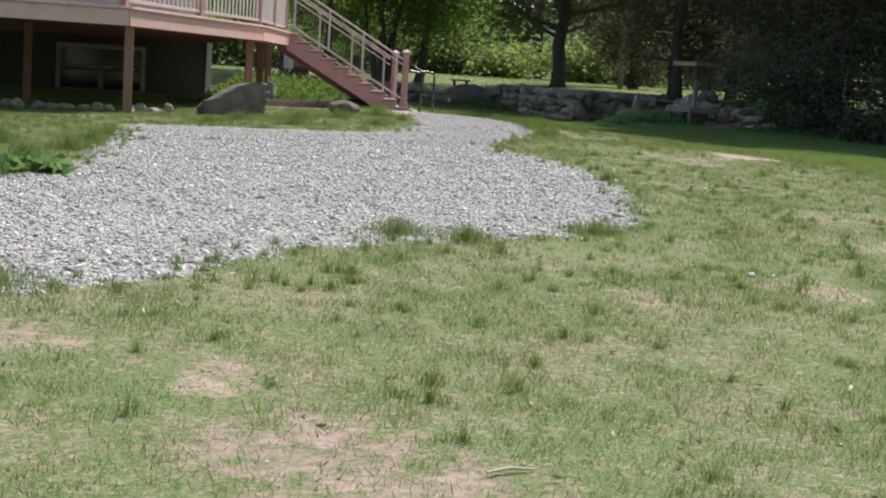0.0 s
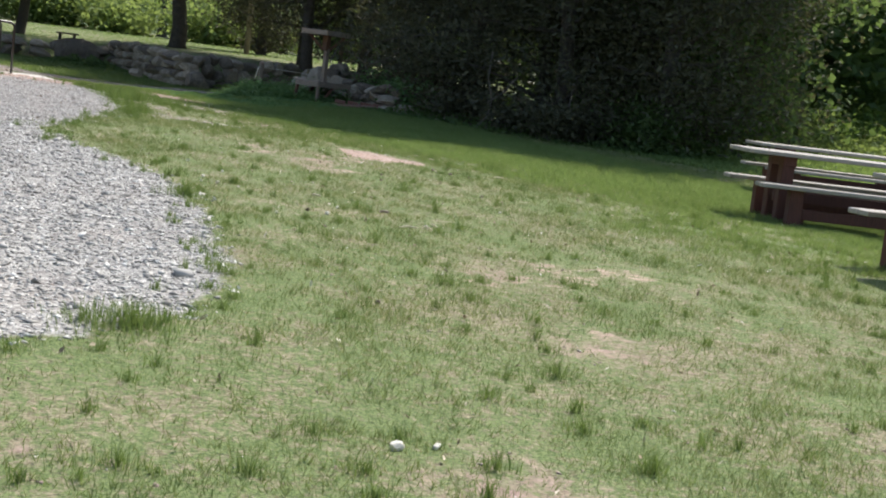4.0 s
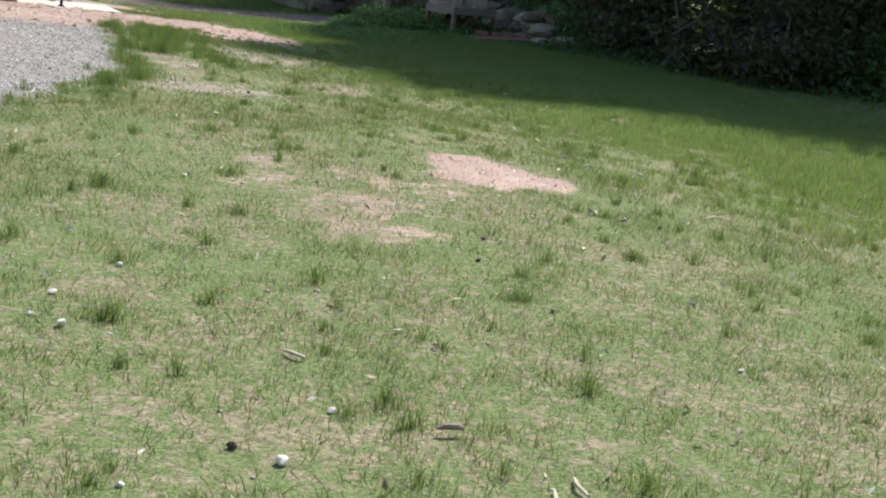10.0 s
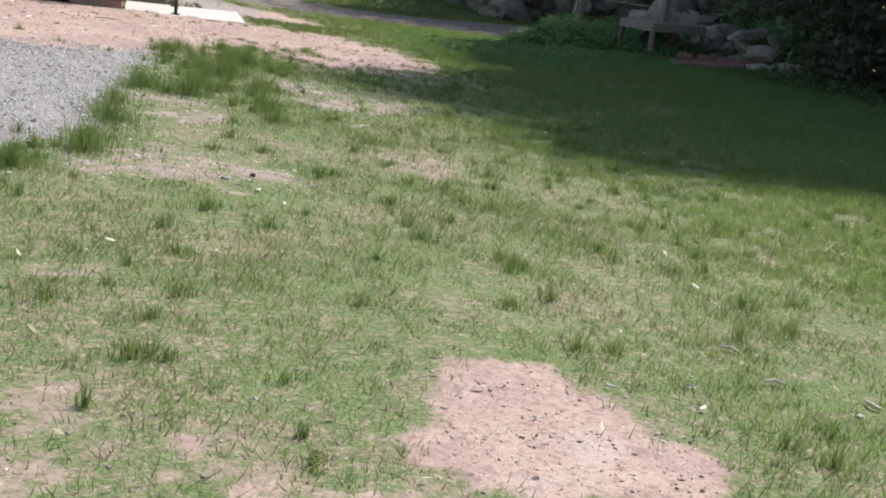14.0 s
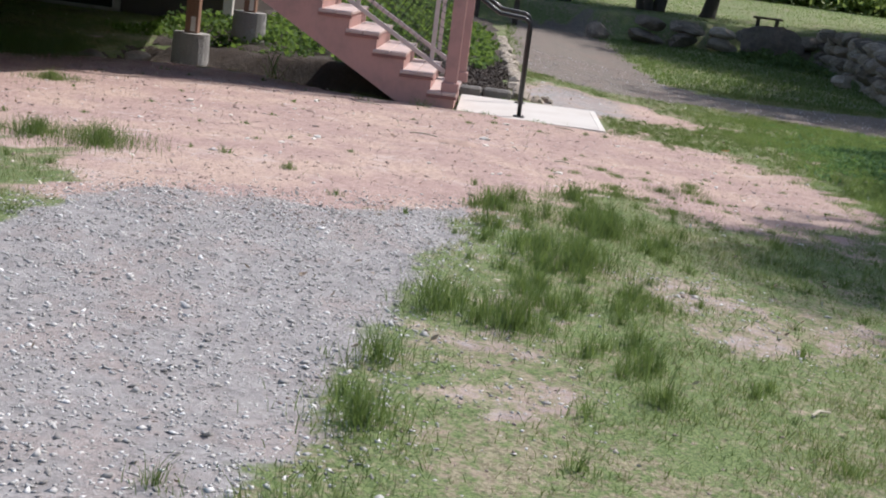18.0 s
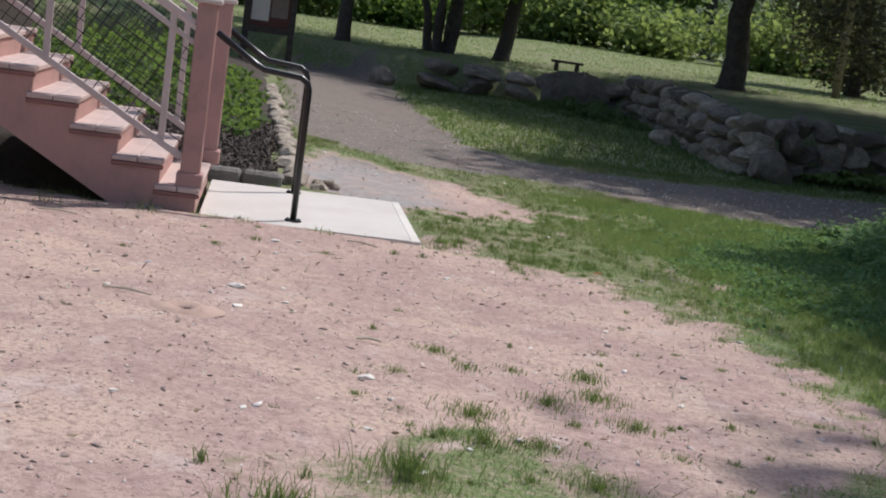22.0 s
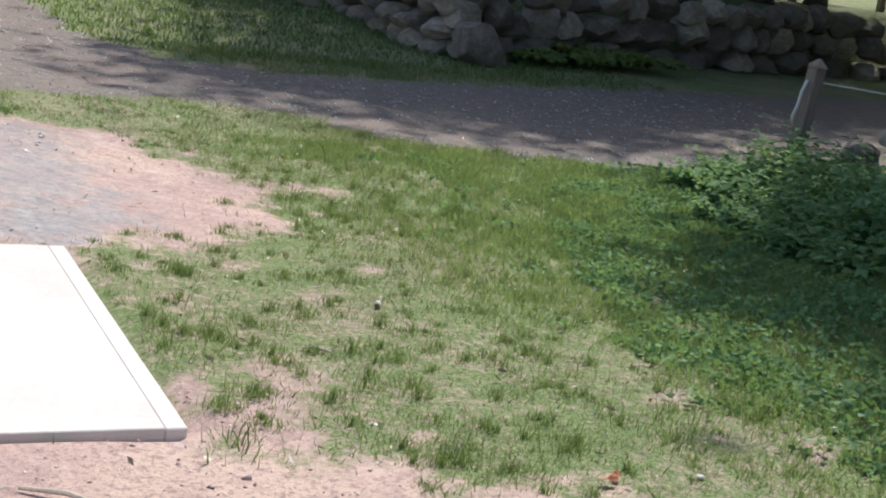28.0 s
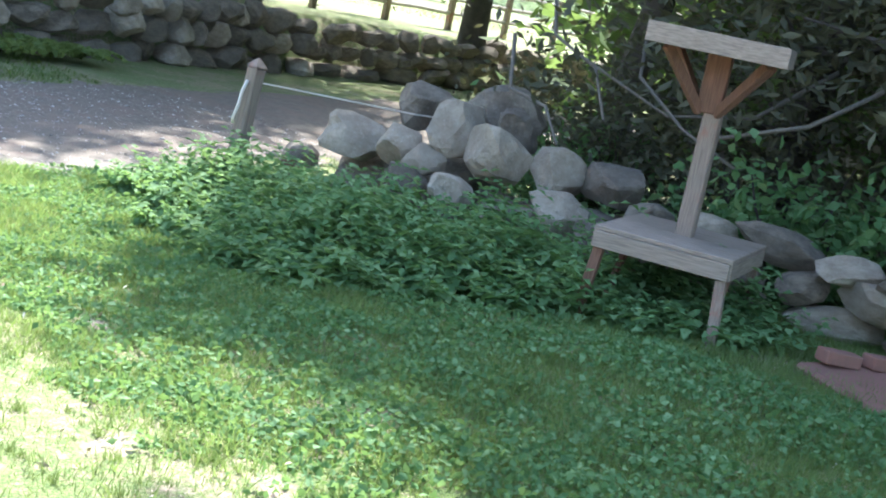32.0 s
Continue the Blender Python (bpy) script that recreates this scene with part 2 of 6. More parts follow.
M_GROUND = ground_mat()
M_ROCK = stone_mat("fieldstone", (0.155, 0.125, 0.10), (0.345, 0.29, 0.235), (0.50, 0.445, 0.375), (0.085, 0.09, 0.05), cracked=True)
M_PALE = stone_mat("pale_fieldstone", (0.36, 0.295, 0.23), (0.62, 0.535, 0.44), (0.70, 0.645, 0.56), (0.22, 0.20, 0.125), cracked=True)
M_CONC = stone_mat("concrete", (0.68, 0.62, 0.57), (0.78, 0.74, 0.695), (0.83, 0.805, 0.77), None, 2.5, relief=0.15)
M_PIER = stone_mat("pier_concrete", (0.36, 0.34, 0.32), (0.46, 0.44, 0.42), (0.55, 0.53, 0.5), None, 4)
M_PINK = paint_mat("pink_stain", (0.47, 0.265, 0.235), (0.30, 0.19, 0.175), 0.6, 0.75)
# copy of the pink stain, lightened for bright skylight on the fascia
M_SKYLIT = paint_mat("skylit_pink_board", (0.68, 0.46, 0.41), (0.50, 0.32, 0.28), 0.6, 0.6)
M_TRIM = paint_mat("dark_red_trim", (0.27, 0.12, 0.105), (0.17, 0.085, 0.075), 0.6, 0.6)
M_POSTWOOD = wood_mat("orange_brown_post", (0.37, 0.205, 0.135), (0.22, 0.12, 0.08))
M_TREAD = paint_mat("worn_pink_tread", (0.58, 0.44, 0.40), (0.42, 0.33, 0.305), 0.6, 0.9)
M_RAIL = paint_mat("weathered_rail", (0.60, 0.49, 0.46), (0.46, 0.37, 0.345), 0.45, 0.5)
M_BLACK = Nodes("black_enamel").done((0.012, 0.012, 0.013), 0.32)
M_MESH = Nodes("dark_wire").done((0.03, 0.028, 0.027), 0.5, metal=0.6)
M_GREY = wood_mat("grey_weathered_wood", (0.36, 0.285, 0.235), (0.19, 0.145, 0.12), wear=(0.30, 0.15, 0.11))
M_GREYX = wood_mat("grey_weathered_board", (0.385, 0.31, 0.255), (0.21, 0.165, 0.138), (22, 1.2, 22))
M_BROWN = wood_mat("red_brown_wood", (0.25, 0.13, 0.085), (0.13, 0.065, 0.045))
M_BENCH = wood_mat("sun_bleached_table_board", (0.47, 0.43, 0.405), (0.30, 0.255, 0.235), (1.2, 22, 22), 0.45)
M_TLEG = wood_mat("dark_red_table_timber", (0.17, 0.062, 0.047), (0.09, 0.036, 0.028))
M_BARK = stone_mat("bark", (0.055, 0.045, 0.038), (0.11, 0.09, 0.075), (0.16, 0.14, 0.12), None, 9)
M_POLE = wood_mat("utility_pole_wood", (0.28, 0.24, 0.21), (0.17, 0.145, 0.125))
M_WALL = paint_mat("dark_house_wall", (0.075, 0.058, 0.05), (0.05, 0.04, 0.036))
M_WHITE = paint_mat("white_trim", (0.74, 0.69, 0.62), (0.56, 0.51, 0.45))
M_FASCIA = wood_mat("grey_weathered_fascia", (0.385, 0.31, 0.255), (0.21, 0.165, 0.138), (1.2, 22, 22))
M_STICK = wood_mat("bleached_stick", (0.68, 0.60, 0.47), (0.48, 0.41, 0.31))
M_CLOD = stone_mat("dry_clod", (0.13, 0.095, 0.07), (0.21, 0.16, 0.12), (0.3, 0.24, 0.19), None, 30)
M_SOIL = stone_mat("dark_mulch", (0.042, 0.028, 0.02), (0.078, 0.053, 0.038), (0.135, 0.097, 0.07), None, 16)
M_BRICK = paint_mat("old_brick", (0.26, 0.125, 0.10), (0.17, 0.10, 0.08), 0.9, 0.8)
M_GLASS = Nodes("window_glass").done((0.02, 0.022, 0.022), 0.06, spec=0.6)
L_CEDAR = leaf_mat("cedar_foliage", (0.062, 0.065, 0.045), (0.112, 0.114, 0.078), (0.165, 0.16, 0.11), 0.28)
L_DARK = leaf_mat("dark_leaves", (0.07, 0.115, 0.052), (0.12, 0.19, 0.08), (0.19, 0.265, 0.115), 0.45)
L_MID = leaf_mat("mid_leaves", (0.065, 0.12, 0.038), (0.115, 0.19, 0.058), (0.19, 0.28, 0.09), 0.5)
# paler leaf copy with sunlight put into its colour
L_LIGHT = leaf_mat("sunlit_leaves", (0.14, 0.20, 0.075), (0.21, 0.285, 0.11), (0.31, 0.375, 0.17), 0.5)
# the palest herb tone paints in glints on the leaves
L_HERB = leaf_mat("herb_leaves", (0.07, 0.155, 0.062), (0.13, 0.245, 0.105), (0.29, 0.43, 0.225))
L_NETTLE = leaf_mat("nettle_leaves", (0.095, 0.19, 0.085), (0.175, 0.305, 0.14), (0.29, 0.43, 0.225), 0.4)
n = Nodes("grass_blades")
c = n.ramp(n.island(), (0.0, (0.085, 0.128, 0.038)), (0.42, (0.16, 0.215, 0.064)), (0.74, (0.25, 0.295, 0.105)), (0.82, (0.40, 0.36, 0.205)), (1.0, (0.54, 0.485, 0.325)))
c = n.mix(n.math('MULTIPLY', n.steps(n.noise(2.6, 5, 0.65), 0.45, 0.60), 0.75), c, (0.085, 0.145, 0.045))
c = n.mix(n.math('MULTIPLY', n.steps(n.noise(1.1, 4, 0.6), 0.48, 0.68), 0.45), c, (0.25, 0.285, 0.12))
L_GRASS = n.leafy(c, n.mix(0.5, c, (0.30, 0.36, 0.12)), 0.4)
n = Nodes("dry_leaves")
c = n.ramp(n.island(), (0.0, (0.26, 0.19, 0.14)), (0.4, (0.36, 0.27, 0.18)), (0.7, (0.56, 0.48, 0.36)), (1.0, (0.82, 0.78, 0.68)))
L_DRY = n.done(c, 0.8)
L_TUFT = leaf_mat("tuft_blades", (0.068, 0.125, 0.044), (0.12, 0.19, 0.068), (0.23, 0.295, 0.135), 0.45)
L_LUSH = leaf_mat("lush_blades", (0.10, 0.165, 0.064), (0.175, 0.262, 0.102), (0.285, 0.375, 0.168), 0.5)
L_YELLOW = leaf_mat("yellow_petals", (0.34, 0.36, 0.08), (0.48, 0.46, 0.12), (0.62, 0.58, 0.2), 0.3)

# ---------------------------------------------------------------- mesh helpers
def link(name, bm, material, parent=None, label="", smooth=False):
    me = bpy.data.meshes.new(name)
    bm.to_mesh(me)
    bm.free()
    if smooth:
        me.polygons.foreach_set("use_smooth", [True] * len(me.polygons))
    if material:
        me.materials.append(material)
    ob = new(name, me)
    if parent:
        ob.parent = parent
    if label:
        ob["label"] = label
    return ob


def part(name, bm, material, parent, label="", smooth=False):
    return link(name, bm, material, parent, label, smooth)


def thing(name, m, label, category, group="", kind=""):
    """An Empty at the base of a thing that has parts."""
    ob = new(name)
    ob.matrix_world = m
    ob.empty_display_size = 0.2
    return tagged(ob, label, category, group, kind)


def box(sx, sy, sz, at=(0, 0, 0), turn=None, bevel=0.006, bm=None):
    """A block with worn edges; at is its centre."""
    bm = bm or bmesh.new()
    m = Matrix.Translation(at) @ (turn or Matrix.Identity(4)) @ Matrix.Diagonal((sx, sy, sz, 1))
    made = bmesh.ops.create_cube(bm, size=1, matrix=m)
    if bevel:
        edges = list({e for v in made["verts"] for e in v.link_edges})
        bmesh.ops.bevel(bm, geom=edges, offset=bevel, segments=1, affect='EDGES', profile=0.5)
    return bm


def tube(points, radii, sides=10, bm=None, cap=True):
    """A bent, tapered round bar through the points."""
    bm = bm or bmesh.new()
    pts = [Vector(p) for p in points]
    if not isinstance(radii, (list, tuple)):
        radii = [radii] * len(pts)
    rings, side = [], None
    for i, p in enumerate(pts):
        ahead = (pts[min(i + 1, len(pts) - 1)] - pts[max(i - 1, 0)]).normalized()
        if side is None:
            side = ahead.orthogonal().normalized()
        side = (side - ahead * side.dot(ahead)).normalized()
        up = ahead.cross(side)
        rings.append([bm.verts.new(p + radii[i] * (math.cos(a) * side + math.sin(a) * up)) for a in (2 * math.pi * k / sides for k in range(sides))])
    for a, b in zip(rings, rings[1:]):
        for k in range(sides):
            bm.faces.new((a[k], a[(k + 1) % sides], b[(k + 1) % sides], b[k]))
    if cap:
        bm.faces.new(rings[0][::-1])
        bm.faces.new(rings[-1])
    return bm


def rock(sx, sy, sz, seed, subdiv=2, rough=0.22, flat=0.0, square=0.0, facets=15):
    """A field stone, its base at z = 0. square: how blocky it is."""
    bm = bmesh.new()
    bmesh.ops.create_icosphere(bm, subdivisions=subdiv, radius=1)
    off = Vector((seed * 7.31, seed * 3.17, seed * 5.77))
    rr = random.Random(seed * 13 + 5)
    cuts = [(Vector((rr.gauss(0, 1), rr.gauss(0, 1), rr.gauss(0, 0.8))).normalized(), rr.uniform(0.60, 0.84) * 0.5) for _ in range(facets)]
    for v in bm.verts:
        d = v.co.normalized()
        skin = d.copy()
        if square:
            big = max(abs(d.x), abs(d.y), abs(d.z))
            d = d.lerp(d / big * 0.9, square)
        q = d * 0.5 * (1 + rough * 1.5 * noise.noise(d * 1.3 + off))
        for way, reach in cuts:
            over = q.dot(way) - reach
            if over > 0:
                q -= way * over
        q *= 1 + 0.06 * noise.noise(skin * 3.5 + off) + 0.035 * noise.noise(skin * 8 + off)
        v.co = Vector((q.x * sx, q.y * sy, q.z * sz))
    low = min(v.co.z for v in bm.verts)
    for v in bm.verts:
        v.co.z -= low
        if v.co.z < flat * sz:
            v.co.z *= 0.3
    return bm


def quads(name, verts, faces, material, parent=None):
    """Many small faces in one mesh. verts: n x 3, faces: m x k."""
    me = bpy.data.meshes.new(name)
    verts, faces = np.asarray(verts, np.float32), np.asarray(faces, np.int32)
    me.vertices.add(len(verts))
    me.vertices.foreach_set("co", verts.ravel())
    m, k = faces.shape
    me.loops.add(m * k)
    me.loops.foreach_set("vertex_index", faces.ravel())
    me.polygons.add(m)
    me.polygons.foreach_set("loop_start", np.arange(0, m * k, k, dtype=np.int32))
    me.update(calc_edges=True)
    me.materials.append(material)
    ob = new(name, me)
    if parent:
        ob.parent = parent
    return ob


def leaves(name, centres, size, material, parent=None, rng=None, droop=0.3, long=1.6, facing=None):
    """Small pointed leaves, each a bent pair of triangles, at the centres."""
    rng = rng or np.random.default_rng(3)
    n = len(centres)
    a = rng.normal(size=(n, 3))
    a[:, 2] = a[:, 2] * 0.6 - droop
    a /= np.linalg.norm(a, axis=1)[:, None]
    b = rng.normal(size=(n, 3))
    b[:, 2] *= 0.6
    b -= a * (a * b).sum(1)[:, None]
    b /= np.linalg.norm(b, axis=1)[:, None]
    s = size * rng.uniform(0.6, 1.35, (n, 1))
    tip, w = a * s * long, b * s * 0.5
    up = np.cross(a, b) * s * 0.18
    v = np.stack([centres - tip * 0.5, centres + w + up, centres + tip * 0.5, centres - w + up], 1).reshape(-1, 3)
    base = np.arange(n)[:, None] * 4
    f = np.concatenate([base + (0, 1, 2), base + (0, 2, 3)], 1).reshape(-1, 3)
    return quads(name, v, f, material, parent)


def blades(name, at, height, width, material, rng, lean=0.45, parent=None):
    """Grass blades that taper and bend over; at: n x 3 roots."""
    n = len(at)
    turn = rng.uniform(0, 2 * np.pi, n)
    side = np.stack([np.cos(turn), np.sin(turn), np.zeros(n)], 1)
    way = rng.uniform(0, 2 * np.pi, n)
    h = (height * rng.uniform(0.55, 1.3, n))[:, None]
    over = np.stack([np.cos(way), np.sin(way), np.zeros(n)], 1) * h * (lean * rng.uniform(0.2, 1.6, n))[:, None]
    w = side * (width * rng.uniform(0.7, 1.3, n))[:, None] * 0.5
    up = np.array([0, 0, 1.0])
    mid = at + up * h * 0.6 + over * 0.35
    tip = at + up * h + over
    v = np.stack([at - w, at + w, mid + w * 0.8, mid - w * 0.8, tip], 1).reshape(-1, 3)
    b = np.arange(n)[:, None] * 5
    f = np.concatenate([b + (0, 1, 2), b + (0, 2, 3), b + (3, 2, 4)], 1).reshape(-1, 3)
    return quads(name, v, f, material, parent)


def short_blades(name, at, height, width, material, rng, lean=0.8):
    """Mown grass: one narrow leaning triangle a blade."""
    n = len(at)
    turn, way = rng.uniform(0, 2 * np.pi, (2, n))
    side = np.stack([np.cos(turn), np.sin(turn), np.zeros(n)], 1) * (width * rng.uniform(0.6, 1.4, n))[:, None] * 0.5
    h = height * rng.uniform(0.5, 1.35, n)
    q = h * lean * rng.uniform(0.1, 1.6, n)
    tip = at + np.stack([np.cos(way) * q, np.sin(way) * q, h], 1)
    v = np.stack([at - side, at + side, tip], 1).reshape(-1, 3)
    return quads(name, v, np.arange(3 * n).reshape(-1, 3), material)


# ---------------------------------------------------------------- the plan: ground height and zones
def ease(a, b, v):
    u = np.clip((v - a) / (b - a), 0, 1)
    return u * u * (3 - 2 * u)


def inside(poly, x, y):
    """Signed distance to a polygon, positive inside."""
    x, y = np.asarray(x, float), np.asarray(y, float)
    best, odd = np.full(x.shape, 1e9), np.zeros(x.shape, bool)
    for (x0, y0), (x1, y1) in zip(poly, poly[1:] + poly[:1]):
        ex, ey = x1 - x0, y1 - y0
        u = np.clip(((x - x0) * ex + (y - y0) * ey) / (ex * ex + ey * ey), 0, 1)
        best = np.minimum(best, np.hypot(x - x0 - u * ex, y - y0 - u * ey))
        if y0 != y1:
            odd ^= ((y0 > y) != (y1 > y)) & (x < ex * (y - y0) / ey + x0)
    return np.where(odd, best, -best)


PAD = [(-7.5, -10.9), (-8.0, -17.6), (-9.6, -19.8), (-12, -22), (-12, -25), (-8.6, -23.7), (-7.5, -23.1), (-6.8, -22), (-5.9, -21.6), (-4.7, -21.1),
       (-4.2, -20.6), (-3.7, -19.7), (-3.3, -18.1), (-3.0, -16.25), (-3.2, -14.9), (-3.3, -13.5), (-2.8, -12.4), (-1.75, -10.4), (-1.42, -9.5),
       (-1.45, -8.7), (-1.3, -7.4), (-1.1, -6.0), (-1.8, -6.6), (-2.8, -6.9), (-3.15, -8.2), (-3.3, -9.6), (-3.8, -10.9), (-4.4, -11.2), (-5.2, -10.9)]
DIRT = [(-6.2, 0.0), (-5.2, 0.6), (-4.4, 1.1), (-3.5, 1.15), (-2.75, 0.35), (-2.1, 0.0), (-1.5, -0.02), (0.1, 0.0), (0.4, -0.3), (0.55, -0.52), (0.85, -0.72), (1.0, -0.95), (1.2, -1.3), (1.4, -1.9), (1.6, -2.7),
        (1.6, -3.4), (1.3, -4.3), (0.45, -4.9), (-0.28, -4.3), (-0.97, -5.4), (-1.1, -6.1), (-1.8, -7.0), (-2.9, -7.3), (-3.3, -6.2), (-4.4, -5.2), (-5.6, -3.0)]
HOLLOW = [(-5.3, 0.75), (-4.4, 1.2), (-3.5, 1.25), (-2.75, 0.45), (-2.1, 0.08), (-1.5, 0.06), (-1.5, 1.7), (-1.9, 1.9), (-2.75, 2.2), (-3.75, 2.9), (-5.4, 3.4)]
GRIT = [(-1.0, -10.5, 0.5), (-1.4, -10.65, 0.3), (-0.65, -10.5, 0.3), (-0.12, -7.1, 0.4), (0.12, -7.65, 0.4), (-0.9, -9.0, 0.35), (-1.05, -8.5, 0.3), (0.55, -7.4, 0.3), (-0.85, -7.9, 0.25)]
DRIVE = [(-0.95, 22), (0.9, 22), (1.38, 19), (1.5, 13.7), (1.6, 9.8), (2.1, 8.5), (3.2, 8.3), (5, 8.5), (8.4, 9.6), (13, 10.7), (30, 13.5),
         (30, 9.5), (12, 7.2), (9, 6.1), (6.6, 5.6), (4.7, 4.8), (4.1, 4.95), (3, 5.5), (2.5, 6.25), (1.6, 6.5), (0.5, 5.95), (-0.3, 6.5), (-0.85, 7.5)]
SCUFF = [(-0.8, 2.2), (-0.75, 4.2), (-0.4, 5.4), (0.3, 5.0), (0.95, 4.8), (1.4, 3.5), (1.2, 2.8), (0.36, 2.1), (0.0, 1.8)]
BARE = [(-0.27, -13.40), (0.03, -13.39), (0.19, -13.83), (0.28, -14.18), (-0.02, -14.42), (-0.22, -14.32), (-0.47, -14.27), (-0.42, -13.8)]
WORN = [(-0.6, -5.1, 0.4), (0.2, -4.95, 0.45), (0.8, -4.9, 0.4), (1.15, -5.2, 0.35), (0.25, -0.2, 0.3), (0.45, 0.5, 0.3), (0.3, 1.3, 0.25), (1.0, -0.6, 0.35), (1.5, -1.2, 0.3), (-1.52, -14.27, 0.35), (-0.95, -14.25, 0.35), (-1.16, -14.85, 0.5), (-0.7, -14.5, 0.3), (-1.2, -15.3, 0.4), (-1.4, -13.9, 0.3), (-2.1, -19.7, 0.45), (-1.5, -19.4, 0.4), (-1.1, -19.4, 0.4), (-2.4, -21.2, 0.5),
        (-7.2, -25.9, 0.6), (-7.0, -26.4, 0.7), (-7.4, -25.0, 0.35), (-8.2, -24.5, 0.5), (-5.1, -23.4, 0.3), (0.3, -9.8, 0.45), (-0.95, -10.4, 0.5), (0.2, -7.6, 0.45), (-0.85, -10.3, 0.3), (0.5, -9.6, 0.3), (-3.9, -22.9, 0.4)]
BED = [(-5.6, 3.6), (-3.75, 2.5), (-2.75, 1.62), (-1.98, 0.5), (-1.62, 0.25), (-1.5, 1.85), (-0.85, 1.9), (-0.85, 8), (-1.0, 13), (-1.2, 20), (-6, 20)]
TERRACE = [(-30, 23.0), (0.6, 22.2), (1.2, 20.9), (6.3, 21.8), (7.1, 19.5), (7.0, 17.1), (6.2, 11.6), (8.7, 12.2), (13.5, 13.4), (40, 18), (60, 40), (60, 140), (-60, 140), (-60, 23)]


def height(x, y):
    x, y = np.asarray(x, float), np.asarray(y, float)
    z = 0.24 * np.exp(-((x + 2.6) / 3.2) ** 2 - ((y + 6.2) / 5.0) ** 2) - 0.03
    z = z - 0.17 * ease(0, 3.5, y) * (1 - ease(14, 24, y)) * ease(-1.0, 1.5, x)
    z = z + 0.10 * np.exp(-((x + 0.6) / 2.5) ** 2 - ((y + 13.5) / 2.5) ** 2)
    z = z - 0.030 * np.maximum(0, -16 - np.maximum(y, -40))
    z = z + 0.10 * ease(3.0, 5.0, x) * np.exp(-((y + 1.0) / 3.5) ** 2)
    z = z - 0.09 * np.exp(-((x - 5.2) / 3.0) ** 2 - ((y + 15.0) / 4.0) ** 2)
    z = z + 0.028 * np.maximum(0, np.minimum(x, 45) - 10) * (1 - ease(2, 9, y))
    z = z + (0.62 + 0.25 * ease(5, 9, x) + 0.012 * np.maximum(0, np.minimum(y, 90) - 24)) * ease(-0.35, 0.3, inside(TERRACE, x, y))
    z = z - 0.22 * ease(-0.06, 0.15, inside(HOLLOW, x, y))
    z = z - 0.06 * ease(-0.03, 0.08, inside([(-1.5, -0.02), (0.03, -0.02), (0.03, 1.82), (-1.5, 1.82)], x, y))
    return z


def wobble(x, y, f, seed=0):
    """Smooth unevenness in -1..1 without a lattice."""
    s = 0
    r = np.random.default_rng(seed)
    for k in range(7):
        a, q, p = r.uniform(0, 6.28), f * r.uniform(0.6, 1.9), r.uniform(0, 6.28)
        s = s + np.sin(q * (np.cos(a) * x + np.sin(a) * y) + p + 1.3 * np.sin(0.7 * q * (np.sin(a) * x - np.cos(a) * y)))
    return s / 4.2


def zones(x, y):
    """How much crushed stone, bare dirt and drive there is at a place."""
    edge = 0.10 * wobble(x, y, 9, 1) + 0.06 * wobble(x, y, 28, 2)
    gravel = ease(-0.10, 0.12, inside(PAD, x, y) + edge * 0.8)
    dirt = ease(-0.34, 0.20, inside(DIRT, x, y) + edge * 2.4)
    drive = ease(-0.2, 0.2, inside(DRIVE, x, y) + edge * 1.5)
    scuff = ease(-0.28, 0.18, inside(SCUFF, x, y) + edge * 2)
    bare = ease(-0.10, 0.10, inside(BARE, x, y) + edge * 1.2 + 0.05 * wobble(x, y, 50, 12))
    worn = ease(0.62 - 0.25 * ease(-4, -1, y), 1.0, wobble(x, y, 3.2, 5) * 0.6 + wobble(x, y, 11, 6) * 0.55) * (1 - ease(2.5, 4.0, x)) * (1 - ease(4, 8, y)) * (0.6 + 0.4 * ease(-5, -2, y))
    shift = 0.30 * wobble(x, y, 10, 7) + 0.28 * wobble(x, y, 27, 8)
    for cx, cy, rad in WORN:
        worn = np.maximum(worn, 0.64 * ease(1.15, 0.2, np.hypot(x - cx, (y - cy) * 0.8) / rad + shift))
    grit = 0
    for cx, cy, rad in GRIT:
        grit = np.maximum(grit, ease(1.2, 0.3, np.hypot(x - cx, (y - cy) * 0.9) / rad + shift * 1.6))
    dirt = np.maximum.reduce([dirt, bare, 0.8 * worn, scuff * 0.9])
    drive = np.maximum(drive, scuff * np.clip(0.62 - 0.5 * ease(0.1, 1.2, x) + 0.12 * wobble(x, y, 9, 9), 0, 1))
    trodden = ease(-13.4, -12.2, y - 0.3 * (x + 2.5) * ease(-3, -4, x))
    drive = np.maximum.reduce([drive, gravel * trodden, 0.40 * grit])
    dirt = np.maximum(dirt, 0.55 * grit)
    gravel = gravel * (1 - trodden)
    # dry, thin lawn round the landing
    dry = ease(2.7, 1.3, x - 0.1 * y) * ease(-4.0, -1.8, y) * (1 - ease(4.5, 6.5, y)) * ease(-1.2, -0.2, x)
    for cx, cy, rad in ((-1.4, -14.6, 1.5), (-7.3, -25.7, 1.5), (-1.9, -19.6, 1.0), (-0.9, -9.6, 1.1)):
        dry = np.maximum(dry, 0.85 * ease(1.25, 0.5, np.hypot(x - cx, y - cy) / rad))
    dirt = np.maximum(dirt, dry * np.clip(0.10 + 0.30 * wobble(x, y, 7, 10) + 0.22 * wobble(x, y, 19, 11), 0, 0.75))
    mulch = ease(-0.05, 0.08, inside(BED, x, y))
    return gravel, dirt, drive, mulch


def lane_share(x, y):
    """Packed earth of the drive, darkened for its tree shade, as against crushed stone."""
    return ease(4.2, 5.6, y)


